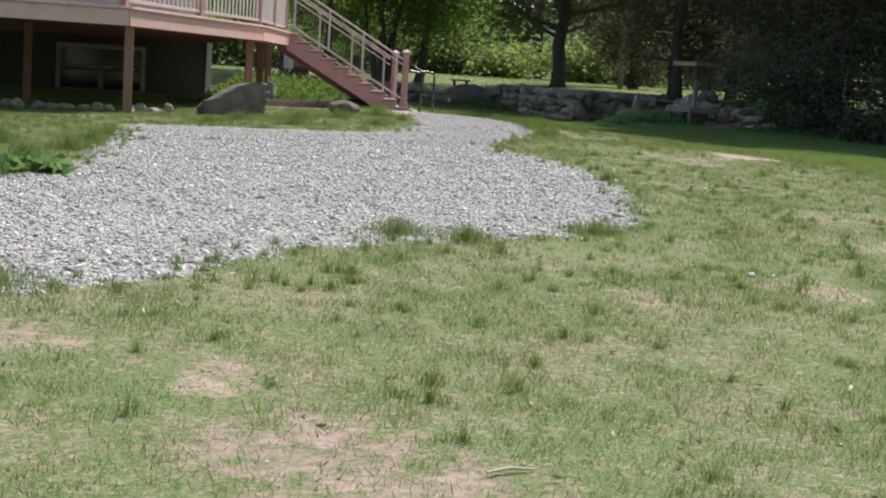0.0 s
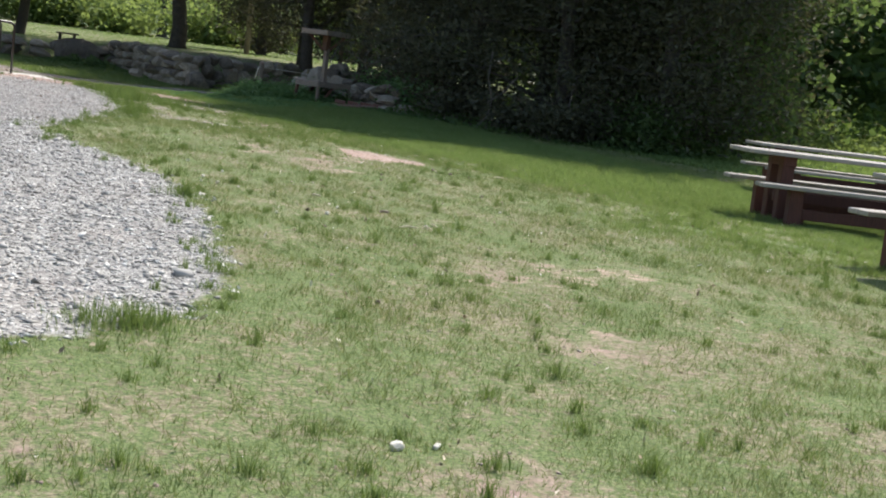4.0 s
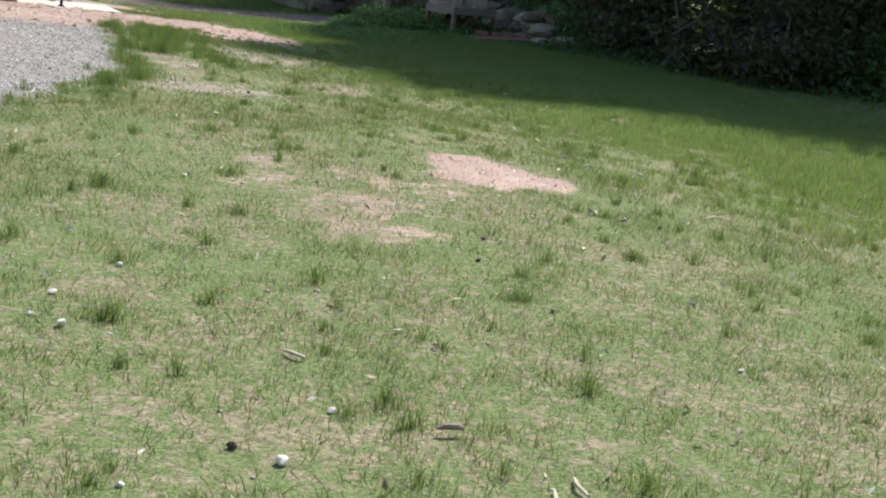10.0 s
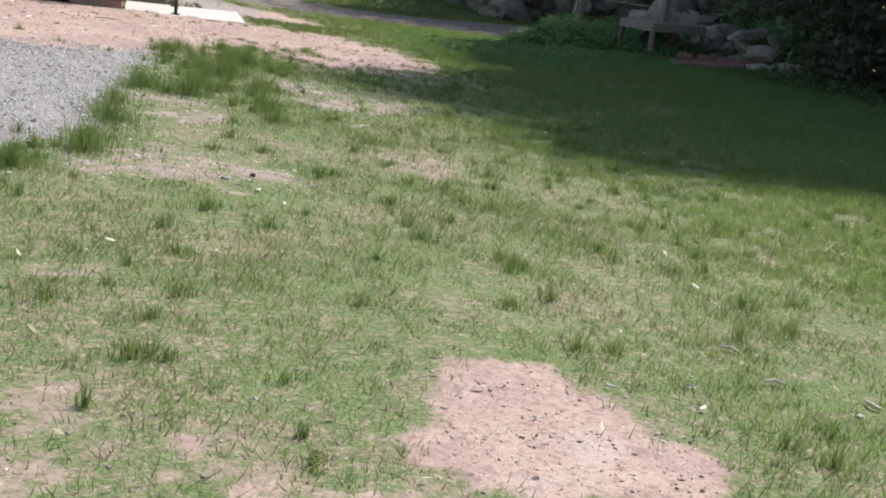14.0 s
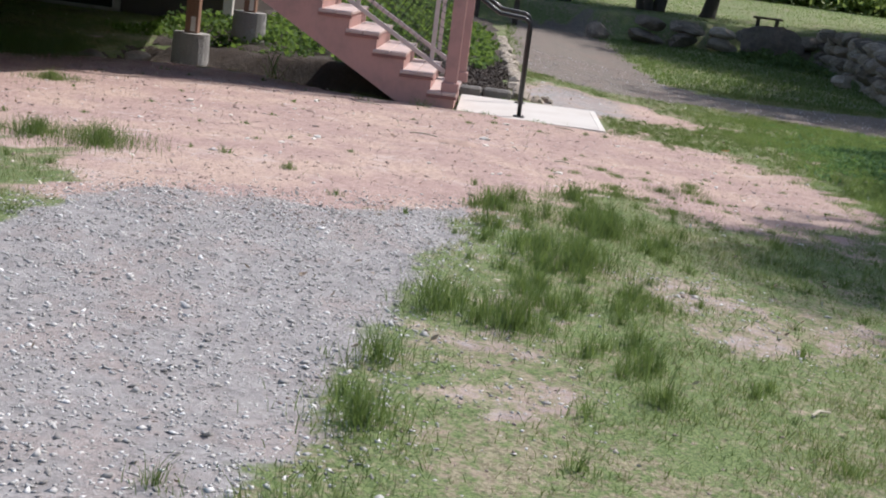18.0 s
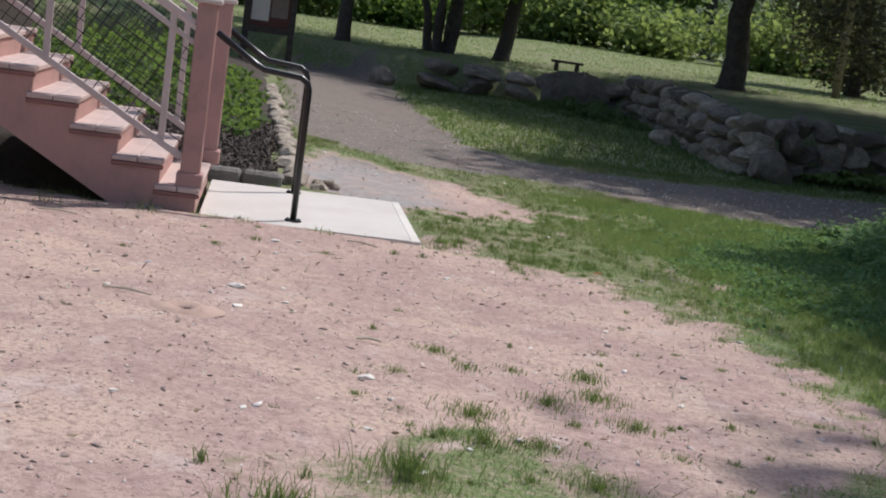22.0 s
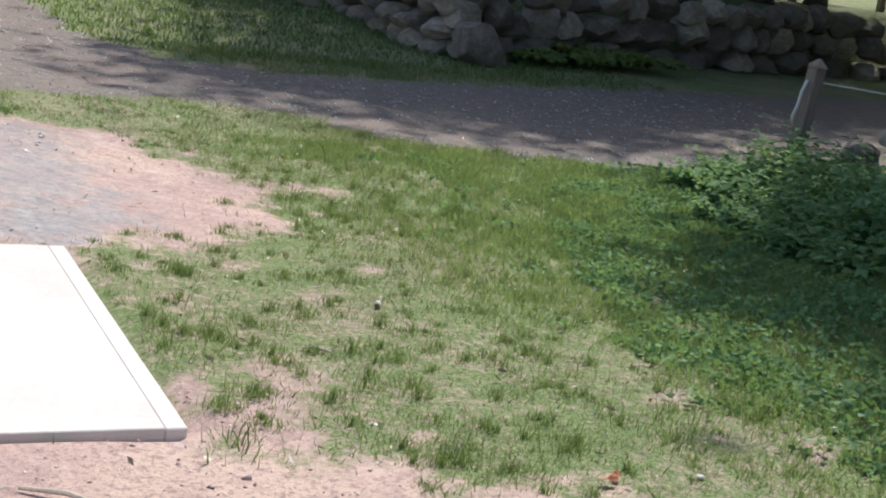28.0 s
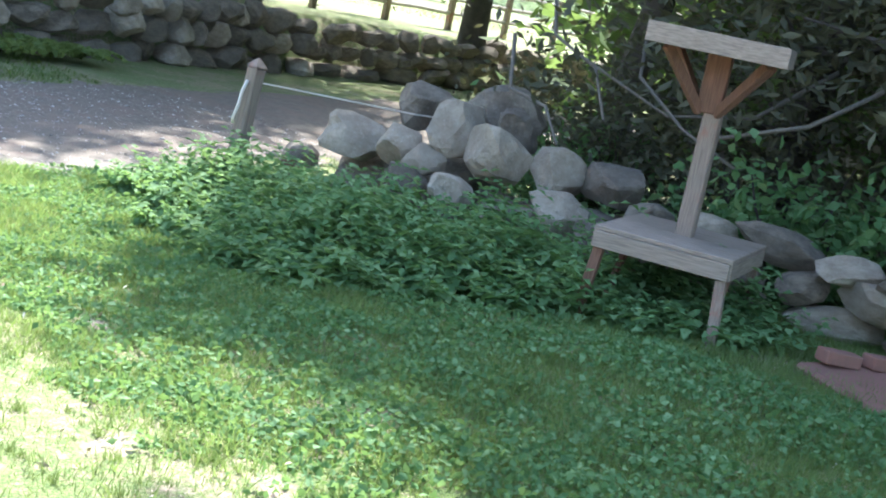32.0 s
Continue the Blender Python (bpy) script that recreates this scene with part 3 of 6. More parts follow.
def axis_steps(spans):
    out = []
    for a, b, n in spans:
        out += list(np.linspace(a, b, n, endpoint=False))
    return np.array(out + [spans[-1][1]])


def build_ground():
    xs = axis_steps([(-160, -30, 12), (-30, -13, 20), (-13, 9, 190), (9, 30, 40), (30, 160, 14)])
    ys = axis_steps([(-160, -45, 10), (-45, -29, 16), (-29, 12, 350), (12, 26, 80), (26, 50, 24), (50, 220, 12)])
    X, Y = np.meshgrid(xs, ys)
    Z = height(X, Y) + 0.012 * wobble(X, Y, 2.1, 3) + 0.006 * wobble(X, Y, 8, 4)
    nx, ny = len(xs), len(ys)
    idx = np.arange(nx * ny).reshape(ny, nx)
    f = np.stack([idx[:-1, :-1], idx[:-1, 1:], idx[1:, 1:], idx[1:, :-1]], -1).reshape(-1, 4)
    ob = quads("ground", np.stack([X, Y, Z], -1).reshape(-1, 3), f, M_GROUND)
    g, d, p, m = zones(X, Y)
    col = np.stack([g, d, p, lane_share(X, Y)], -1).astype(np.float32)
    at = ob.data.color_attributes.new("zone", 'FLOAT_COLOR', 'POINT')
    at.data.foreach_set("color", col.ravel())
    ob.data.polygons.foreach_set("use_smooth", [True] * len(ob.data.polygons))
    tagged(ob, "uneven lawn with bare dirt and crushed stone", "ground", kind="structure")
    return ob


def ground_z(x, y):
    return float(height(x, y) + 0.012 * wobble(x, y, 2.1, 3) + 0.006 * wobble(x, y, 8, 4))


ground = build_ground()

# ---------------------------------------------------------------- landing slab, stairs and handrails
RISE, RUN = 0.158, 0.275


def nose_x(k):
    return -1.44 if k == 1 else -1.68 - RUN * (k - 2)


def step_z(k):
    return 0.0 if k < 1 else 0.010 + RISE * k


def build_slab():
    slab = thing("concrete_landing", pose(-0.72, 0.89, -0.10), "pale concrete landing slab at the foot of the stairs", "slab")
    part("slab_body", box(1.37, 1.78, 0.10, (-0.028, 0, 0.05), bevel=0.003), M_CONC, slab)
    part("edge_strip", box(0.062, 1.78, 0.099, (0.689, 0, 0.0495), bevel=0.004), M_CONC, slab, "tooled concrete border strip")


def prism(outline, y0, y1):
    """A board cut to an outline in x and z."""
    bm = bmesh.new()
    a = [bm.verts.new((x, y0, z)) for x, z in outline]
    b = [bm.verts.new((x, y1, z)) for x, z in outline]
    bm.faces.new(a)
    bm.faces.new(b[::-1])
    for i in range(len(a)):
        j = (i + 1) % len(a)
        bm.faces.new((a[j], a[i], b[i], b[j]))
    bmesh.ops.recalc_face_normals(bm, faces=bm.faces)
    return bm


def slope_bar(x0, z0, x1, z1, y, w, h):
    """A straight rail of section w x h."""
    a, b = Vector((x0, y, z0)), Vector((x1, y, z1))
    tilt = math.atan2(z1 - z0, x1 - x0)
    return box((b - a).length, w, h, (a + b) / 2, Matrix.Rotation(-tilt, 4, 'Y'), 0.004)


def build_stairs():
    steps = 10
    st = thing("wooden_stairs", pose(0, 0, 0), "pink-stained wooden deck stairs with worn treads and wire railings", "stairs")
    top = nose_x(steps) - 0.25
    for y in (0.0, 1.54):
        line = [(nose_x(1) - 0.02, 0.0), (nose_x(1) - 0.02, step_z(1) - 0.036)]
        for k in range(1, steps + 1):
            back = nose_x(k + 1) - 0.02 if k < steps else top
            line += [(back, step_z(k) - 0.036)]
            if k < steps:
                line += [(back, step_z(k + 1) - 0.036)]
        low = 0.574
        line += [(top, low * (-1.97 - top)), (-1.97, 0.0), (-1.97, -0.08), (nose_x(1) - 0.02, -0.08)]
        part("stringer", prism(line, y, y + 0.045), M_PINK, st, "pink-stained stringer board")
    for k in range(1, steps + 1):
        back = nose_x(k + 1) if k < steps else top
        depth = nose_x(k) - back + 0.045
        for i in range(2):
            part("tread_board", box(depth / 2 - 0.004, 1.62, 0.034, (nose_x(k) - depth * (0.25 + 0.5 * i), 0.79, step_z(k) - 0.017), bevel=0.005), M_TREAD, st)
        part("riser", box(0.02, 1.48, step_z(k) - step_z(k - 1) - 0.034, (nose_x(k) - 0.03, 0.79, (step_z(k) + step_z(k - 1)) / 2 - 0.017), bevel=0), M_PINK, st)
        for y in (-0.014, 1.594):
            part("tread_trim", box(depth, 0.016, 0.026, (nose_x(k) - depth / 2, y + 0.002, step_z(k) - 0.051), bevel=0.003), M_TRIM, st, "darker trim strip under the tread")
    for x, y in ((-1.515, 0.085), (-1.47, 1.50)):
        nw = part("newel_post", box(0.125, 0.125, 1.17, (x, y, RISE + 0.585), bevel=0.008), M_PINK, st)
        part("post_skirt", box(0.165, 0.165, 0.10, (x, y, RISE + 0.05), bevel=0.008), M_PINK, nw)
        bm = box(0.175, 0.175, 0.03, (x, y, RISE + 1.18), bevel=0.006)
        bmesh.ops.create_cone(bm, cap_ends=True, segments=4, radius1=0.115, radius2=0.01, depth=0.05,
                              matrix=Matrix.Translation((x, y, RISE + 1.22)) @ Matrix.Rotation(radians(45), 4, 'Z'))
        part("post_cap", bm, M_RAIL, nw, "pyramid post cap")
    g = RISE / RUN
    for y in (0.085, 1.50):
        x0, x1 = -1.58, top + 0.05

        def z_at(x, lift):
            return RISE * 2 + g * (-1.66 - x) + lift
        for lift, w, h, nm in ((0.075, 0.05, 0.04, "bottom_rail"), (0.80, 0.04, 0.03, "middle_rail"), (0.92, 0.06, 0.035, "top_rail")):
            part(nm, slope_bar(x0, z_at(x0, lift), x1, z_at(x1, lift), y, w, h), M_RAIL, st, "weathered pinkish grey rail")
        for x in (-1.72, -2.47, -3.22, -3.97):
            if x > x1 - 0.05:
                z0, z1 = z_at(x, 0.06), z_at(x, 0.92)
                part("rail_post", box(0.042, 0.035, z1 - z0, (x, y, (z0 + z1) / 2), bevel=0.003), M_RAIL, st)
        run = math.hypot(x0 - x1, g * (x0 - x1))
        ux, uz = (x1 - x0) / run, g * (x0 - x1) / run
        bm = bmesh.new()
        gap = 0.062
        deep = 0.725 * math.cos(math.atan(g))
        for i in range(int(run / gap)):
            a = Vector((x0 + ux * gap * i, y, z_at(x0, 0.09) + uz * gap * i))
            b = a + Vector((uz, 0, -ux)) * deep
            if b.x < x0:
                tube([a, b], 0.0036, 4, bm, False)
        for j in range(1, int(deep / gap) + 1):
            a = Vector((x0, y, z_at(x0, 0.09))) + Vector((uz, 0, -ux)) * gap * j
            s = max(0.0, (a.x - x0) / -ux)
            a = a + Vector((ux, 0, uz)) * s
            b = Vector((x1, y, z_at(x1, 0.09))) + Vector((0, 0, gap * j / math.cos(math.atan(g))))
            tube([a, b], 0.0036, 4, bm, False)
        part("wire_mesh", bm, M_MESH, st, "black welded wire infill")
    return st


def build_handrail():
    hr = thing("pipe_handrail", pose(-0.83, 0.23, 0.0), "black painted steel pipe handrail bolted to the landing", "handrail", "pipe handrails at the stairs")
    bm = tube([(0, 0, 0.0), (0, 0, 0.86), (-0.015, 0, 0.905), (-0.06, 0, 0.935), (-0.30, 0, 0.955), (-0.36, 0, 0.985), (-0.62, 0, 1.15)], 0.0215, 12)
    part("pipe", bm, M_BLACK, hr, smooth=True)
    fl = bmesh.new()
    bmesh.ops.create_cone(fl, cap_ends=True, segments=20, radius1=0.058, radius2=0.052, depth=0.012, matrix=Matrix.Translation((0, 0, 0.006)))
    part("base_flange", fl, M_BLACK, hr)
    for a in (0.5, 2.6, 4.7):
        b = bmesh.new()
        bmesh.ops.create_cone(b, cap_ends=True, segments=6, radius1=0.007, radius2=0.006, depth=0.008, matrix=Matrix.Translation((0.042 * math.cos(a), 0.042 * math.sin(a), 0.015)))
        part("bolt", b, M_BLACK, hr)
    return hr


build_slab()
stairs = build_stairs()
handrail = build_handrail()
copy_thing(handrail, pose(-0.815, 1.58, 0.0))

# ---------------------------------------------------------------- deck, posts, house
DECK = [(-4.12, 0.0), (-5.0, -3.2), (-7.53, -8.0), (-12.5, -8.7), (-12.5, 8.0), (-5.2, 8.0), (-4.3, 4.2), (-4.12, 1.6)]
DECK_Z = 1.60


def build_deck():
    dk = thing("raised_deck", pose(0, 0, 0), "raised many-sided deck with pink-stained fascia and railings on timber posts", "deck")
    bm = bmesh.new()
    low = [bm.verts.new((x, y, DECK_Z - 0.035)) for x, y in DECK]
    high = [bm.verts.new((x, y, DECK_Z)) for x, y in DECK]
    bm.faces.new(low), bm.faces.new(high)
    for i in range(len(DECK)):
        j = (i + 1) % len(DECK)
        bm.faces.new((low[i], low[j], high[j], high[i]))
    bmesh.ops.recalc_face_normals(bm, faces=bm.faces)
    part("deck_floor", bm, M_TREAD, dk, "weathered decking boards")
    for (x0, y0), (x1, y1) in zip(DECK[:4], DECK[1:4]):
        a = math.atan2(y1 - y0, x1 - x0)
        ln = math.hypot(x1 - x0, y1 - y0)
        t = Matrix.Rotation(a, 4, 'Z')
        mid = Vector(((x0 + x1) / 2, (y0 + y1) / 2, 0))
        out = t @ Vector((0, 1, 0)) * (1 if (t @ Vector((0, 1, 0))).dot(mid - Vector((-8, 0, 0))) > 0 else -1)
        part("fascia", box(ln, 0.04, 0.24, mid + out * 0.02 + Vector((0, 0, DECK_Z - 0.16)), t, 0.004), M_SKYLIT, dk, "wide pink fascia board, colour lightened for the skylight")
        part("edge_board", box(ln + 0.05, 0.09, 0.045, mid + out * 0.035 + Vector((0, 0, DECK_Z - 0.012)), t, 0.005), M_SKYLIT, dk)
        part("beam", box(ln, 0.08, 0.22, mid - out * 0.35 + Vector((0, 0, DECK_Z - 0.16)), t, 0.004), M_BROWN, dk, "brown deck beam")
        for z, h in ((0.10, 0.05), (0.80, 0.05), (0.93, 0.06)):
            part("deck_rail", box(ln, 0.045, h, mid - out * 0.05 + Vector((0, 0, DECK_Z + z)), t, 0.004), M_RAIL, dk)
        n = int(ln / 0.16)
        for i in range(1, n):
            p = Vector((x0 + (x1 - x0) * i / n, y0 + (y1 - y0) * i / n, 0)) - out * 0.05
            part("baluster", box(0.022, 0.022, 0.70, p + Vector((0, 0, DECK_Z + 0.45)), t, 0), M_WHITE, dk)
        m = max(2, round(ln / 2.4))
        for i in range(m + 1):
            p = Vector((x0 + (x1 - x0) * i / m, y0 + (y1 - y0) * i / m, 0)) - out * (0.06 if 0 < i < m else 0.075)
            if i or (x0, y0) == DECK[0]:
                part("rail_post", box(0.12, 0.12, 1.1, p + Vector((0, 0, DECK_Z + 0.55)), t, 0.006), M_PINK, dk)
    for i in range(12):
        y = -7.4 + i * 1.25
        x1 = -5.15 if y > -3 else -5.3 - (-3 - y) * 0.5
        part("joist", box(x1 + 12.3, 0.045, 0.19, ((x1 - 12.3) / 2, y, DECK_Z - 0.135), bevel=0), M_BROWN, dk)
    for x, y, pier in ((-4.45, 2.1, True), (-4.1, 3.6, True), (-7.5, -7.75, False), (-5.2, -3.0, False), (-9.2, -3.5, False), (-10.8, -8.1, False)):
        g = ground_z(x, y) - 0.05 + (0.2 if pier else 0)
        base = g + 0.34 if pier else g
        part("deck_post", box(0.14, 0.14, DECK_Z - 0.04 - base, (x, y, (base + DECK_Z - 0.04) / 2), bevel=0.006), M_POSTWOOD, dk, "orange-brown timber post")
        if pier:
            bm = bmesh.new()
            bmesh.ops.create_cone(bm, cap_ends=True, segments=20, radius1=0.21, radius2=0.20, depth=0.60, matrix=Matrix.Translation((x, y, g + 0.04)))
            part("concrete_pier", bm, M_PIER, dk, "round grey concrete pier")
            part("post_bracket", box(0.05, 0.01, 0.16, (x + 0.02, y - 0.077, base + 0.10), bevel=0), M_WHITE, dk, "galvanised post bracket")
    return dk


deck = build_deck()


def build_window(name, x, y, w, h, z, wall):
    """A wide window: one upper light over two lower ones."""
    win = thing(name, pose(x, y, z), "dark window with a pale frame under the deck", "window", kind="structure")
    bar = h * 0.04
    for dx, dz, sx, sz in ((0, h / 2, w + 0.11, 0.11), (0, -h / 2, w + 0.11, 0.11), (-w / 2, 0, 0.11, h - 0.112), (w / 2, 0, 0.11, h - 0.112), (0, bar, w - 0.112, 0.08), (0, bar / 2 - h / 4 - 0.005, 0.13, h / 2 + bar - 0.14)):
        part("window_frame", box(sx, 0.07, sz, (dx, -0.045, dz), bevel=0.004), M_PIER, win)
    part("pane", box(w - 0.1, 0.012, h / 2 - bar - 0.1, (0, -0.012, h / 4 + bar / 2), bevel=0), M_GLASS, win)
    for dx in (-w / 4, w / 4):
        part("pane", box(w / 2 - 0.13, 0.012, h / 2 - 0.1, (dx, -0.012, -h / 4), bevel=0), M_GLASS, win)
    return win


def build_house():
    """The wall under and over the deck, seen in the deck's shade."""
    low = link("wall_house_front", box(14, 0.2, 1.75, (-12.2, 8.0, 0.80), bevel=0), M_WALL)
    tagged(low, "dark brown house wall below the deck", "wall", kind="structure")
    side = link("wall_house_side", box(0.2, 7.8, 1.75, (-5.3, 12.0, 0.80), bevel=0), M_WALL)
    tagged(side, "dark brown house side wall", "wall", kind="structure")
    up = link("wall_house_upper", box(14, 8.0, 2.6, (-12.25, 12.05, 2.98), bevel=0), M_TREAD)
    tagged(up, "pinkish boarded upper storey of the house", "wall", kind="structure")
    roof = link("roof_house", prism([(-4.6, 4.28), (-19.9, 4.28), (-12.25, 7.2)], 7.4, 16.6), M_GREY)
    tagged(roof, "grey shingled house roof", "roof", kind="structure")
    cb = link("trim_corner", box(0.14, 0.14, 1.70, (-5.19, 7.86, 0.80)), M_WHITE)
    tagged(cb, "pale corner board of the house", "trim", kind="structure")
    build_window("window_1", -7.95, 7.9, 2.15, 1.15, 0.54, low)
    build_window("window_2", -11.6, 7.9, 2.15, 1.15, 0.54, low)


build_house()

# ---------------------------------------------------------------- single stones
ROCKS = {}


def put_rock(name, x, y, sx, sy, sz, seed, material, label, category="rock", sink=0.25, turn=0.0, square=0.0, group="", rough_by=0.22, sub=2):
    ob = link(name, rock(sx, sy, sz, seed, sub, rough_by, square=square, facets=3 if square > 0.8 else 13), material, smooth=False)
    ob.matrix_world = pose(x, y, ground_z(x, y) - sink * sz, 0, 0, turn)
    return tagged(ob, label, category, group)


block = put_rock("granite_block", -5.88, -7.1, 1.2, 0.8, 0.62, 3, M_ROCK, "wedge-shaped grey granite block on the grass", sink=0.1, turn=8, square=0.9, rough_by=0.10, sub=4)
for v in block.data.vertices:
    v.co.z *= 0.42 + 0.58 * float(ease(-0.6, 0.25, v.co.x)) + 0.05 * noise.noise(v.co * 6)
put_rock("half_buried_rock", -4.05, -7.2, 0.62, 0.45, 0.30, 5, M_ROCK, "low rounded grey rock sunk in the grass", sink=0.3)
put_rock("round_rock", -3.55, 1.95, 0.2, 0.19, 0.17, 8, M_PALE, "small rounded pale rock at the dirt's edge", sink=0.2)
put_rock("round_rock", -5.2, 0.9, 0.32, 0.3, 0.32, 9, M_ROCK, "round brown-grey stone beside a grass tuft", sink=0.2)
put_rock("flat_rock", -4.75, 1.0, 0.36, 0.22, 0.14, 11, M_PALE, "flat orange-tinted stone on the dirt", sink=0.2)
r = random.Random(4)
for i in range(13):
    x = -9.6 + i * 0.235 + r.uniform(-0.05, 0.05)
    put_rock("border_stone", x, -6.85 + r.uniform(-0.15, 0.15), r.uniform(0.18, 0.42), r.uniform(0.15, 0.3), r.uniform(0.10, 0.22), 20 + i, M_PALE,
             "pale field stone in a loose row below the deck", "stone", 0.2, r.uniform(0, 180), group="stones below the deck")
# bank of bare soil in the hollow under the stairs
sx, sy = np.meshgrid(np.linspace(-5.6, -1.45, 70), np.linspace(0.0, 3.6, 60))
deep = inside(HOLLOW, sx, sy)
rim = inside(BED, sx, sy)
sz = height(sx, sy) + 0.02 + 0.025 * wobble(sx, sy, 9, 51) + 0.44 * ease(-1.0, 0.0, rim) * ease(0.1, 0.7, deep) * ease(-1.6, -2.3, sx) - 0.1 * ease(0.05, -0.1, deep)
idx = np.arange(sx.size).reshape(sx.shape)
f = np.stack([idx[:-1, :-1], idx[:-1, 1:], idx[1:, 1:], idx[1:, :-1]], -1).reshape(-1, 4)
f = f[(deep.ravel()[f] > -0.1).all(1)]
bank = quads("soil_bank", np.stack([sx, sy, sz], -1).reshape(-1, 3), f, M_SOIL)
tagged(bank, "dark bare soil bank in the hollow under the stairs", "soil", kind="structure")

# ---------------------------------------------------------------- dry stone walls
def build_wall(name, line, tall, deep, seed, label, base=None, big=1.0, courses=3, pale=0.15, lean=0.0):
    """A dry wall of field stones, each a stone of its own."""
    wall = thing(name, pose(0, 0, 0), label, "stone wall")
    r = random.Random(seed)
    pool = [rock(1, 1, 1, seed * 10 + k, 2, 0.16, square=0.45 + 0.25 * (k % 3)) for k in range(10)]
    meshes = []
    for k, bm in enumerate(pool):
        me = bpy.data.meshes.new("stone")
        bm.to_mesh(me)
        bm.free()
        me.materials.append(M_PALE if k < round(10 * pale) else M_ROCK)
        meshes.append(me)
    lengths = [math.dist(a, b) for a, b in zip(line, line[1:])]
    total = sum(lengths)

    def spot(s):
        for (a, b), ln in zip(zip(line, line[1:]), lengths):
            if s <= ln or (a, b) == (line[-2], line[-1]):
                u = min(1.0, s / ln)
                return a[0] + (b[0] - a[0]) * u, a[1] + (b[1] - a[1]) * u, math.atan2(b[1] - a[1], b[0] - a[0])
            s -= ln
    for c in range(courses):
        s = r.uniform(0, 0.3)
        while s < total:
            wide = big * r.uniform(0.28, 0.75) * (1.25 if c == 0 else 0.95)
            high = tall / courses * r.uniform(1.1, 1.55)
            x, y, a = spot(min(s + wide / 2, total))
            z = (base if base is not None else ground_z(x, y)) - 0.06
            ob = new("stone", r.choice(meshes))
            ob.parent = wall
            side = r.uniform(-0.07, 0.07) + lean * c
            ob.matrix_world = (pose(x - math.sin(a) * side, y + math.cos(a) * side, z + c * tall / courses * r.uniform(0.9, 1.02), r.uniform(-9, 9), r.uniform(-9, 9), math.degrees(a) + r.uniform(-14, 14))
                               @ Matrix.Diagonal((wide * 1.05, deep * r.uniform(0.7, 1.2), high * 0.95, 1)))
            s += wide * 0.96
    return wall


build_wall("stone_wall_back", [(1.7, 20.5), (3.9, 20.9), (6.4, 21.4)], 0.62, 0.6, 3, "low dry wall of large grey field stones in tree shade", base=0.0, big=1.7, courses=2)
build_wall("stone_wall_bend", [(6.5, 21.2), (6.75, 19.4), (6.65, 17.1), (6.2, 14.2), (5.72, 11.4), (5.85, 10.75)], 1.0, 0.6, 5, "tall dry wall of mixed grey field stones bending along the drive", base=-0.2, big=0.8, courses=4, pale=0.7)
build_wall("stone_wall_drive", [(5.75, 10.6), (7.5, 11.3), (8.7, 11.7), (13.5, 12.9)], 1.0, 0.6, 7, "dry wall of dark rounded field stones beside the drive", base=-0.2, big=1.0, courses=3, pale=0.3)
build_wall("stone_wall_far", [(13.5, 12.9), (22, 14.5), (30, 16.0)], 0.95, 0.6, 9, "dry stone wall running on under the trees", base=-0.2, big=1.2, courses=3, pale=0.1)
build_wall("stone_wall_feeder", [(6.35, 1.7), (6.55, 0.4), (6.5, -0.7)], 0.60, 0.55, 11, "low half-fallen dry wall behind the feeder table", big=0.9, courses=3, pale=0.3)
put_rock("wall_boulder", 6.0, 10.2, 0.85, 0.6, 0.62, 31, M_ROCK, "big rounded boulder at the foot of the wall's end", sink=0.05, turn=15, sub=3)
put_rock("pale_block", 5.66, 14.9, 0.52, 0.36, 0.3, 33, M_PALE, "pale squared stone lying before the wall", sink=0.1, square=0.7)
put_rock("gate_boulder", 1.15, 20.3, 0.7, 0.6, 0.55, 34, M_ROCK, "grey boulder at the end of the wall")
put_rock("wall_slab", 5.3, 20.95, 1.9, 0.5, 0.95, 35, M_ROCK, "long pointed granite slab set in the wall", sink=0.1, square=0.6, turn=10, rough_by=0.1, sub=3)
# tumbled boulders between the leaning post and the feeder
HEAP = [(6.75, 4.1, 0.8, 0.6, 0.5, -0.2), (6.8, 3.4, 0.9, 0.7, 0.62, -0.2), (6.75, 2.65, 0.9, 0.7, 0.62, -0.2), (6.75, 2.0, 0.7, 0.6, 0.5, -0.15), (6.35, 3.1, 0.6, 0.5, 0.42, -0.15), (6.3, 2.4, 0.6, 0.5, 0.42, -0.15),
        (6.4, 2.71, 0.66, 0.46, 0.46, 0.33), (6.45, 3.19, 0.45, 0.42, 0.40, 0.44), (6.25, 3.47, 0.33, 0.32, 0.34, 0.27), (6.15, 3.16, 0.28, 0.28, 0.26, 0.26), (6.9, 3.85, 0.68, 0.5, 0.42, 0.50), (7.0, 3.2, 0.64, 0.5, 0.42, 0.62),
        (6.45, 4.03, 0.58, 0.44, 0.42, 0.20), (6.1, 2.79, 0.34, 0.3, 0.22, 0.18), (6.1, 3.2, 0.34, 0.3, 0.2, 0.17), (6.6, 2.3, 0.42, 0.36, 0.32, 0.35), (6.7, 1.95, 0.52, 0.4, 0.30, 0.40), (6.2, 1.98, 0.42, 0.34, 0.28, 0.20),
        (6.7, 2.85, 0.36, 0.3, 0.32, 0.56), (6.25, 4.41, 0.36, 0.3, 0.24, 0.0), (6.1, 2.35, 0.4, 0.3, 0.26, 0.05), (6.15, 1.6, 0.45, 0.36, 0.3, 0.1)]
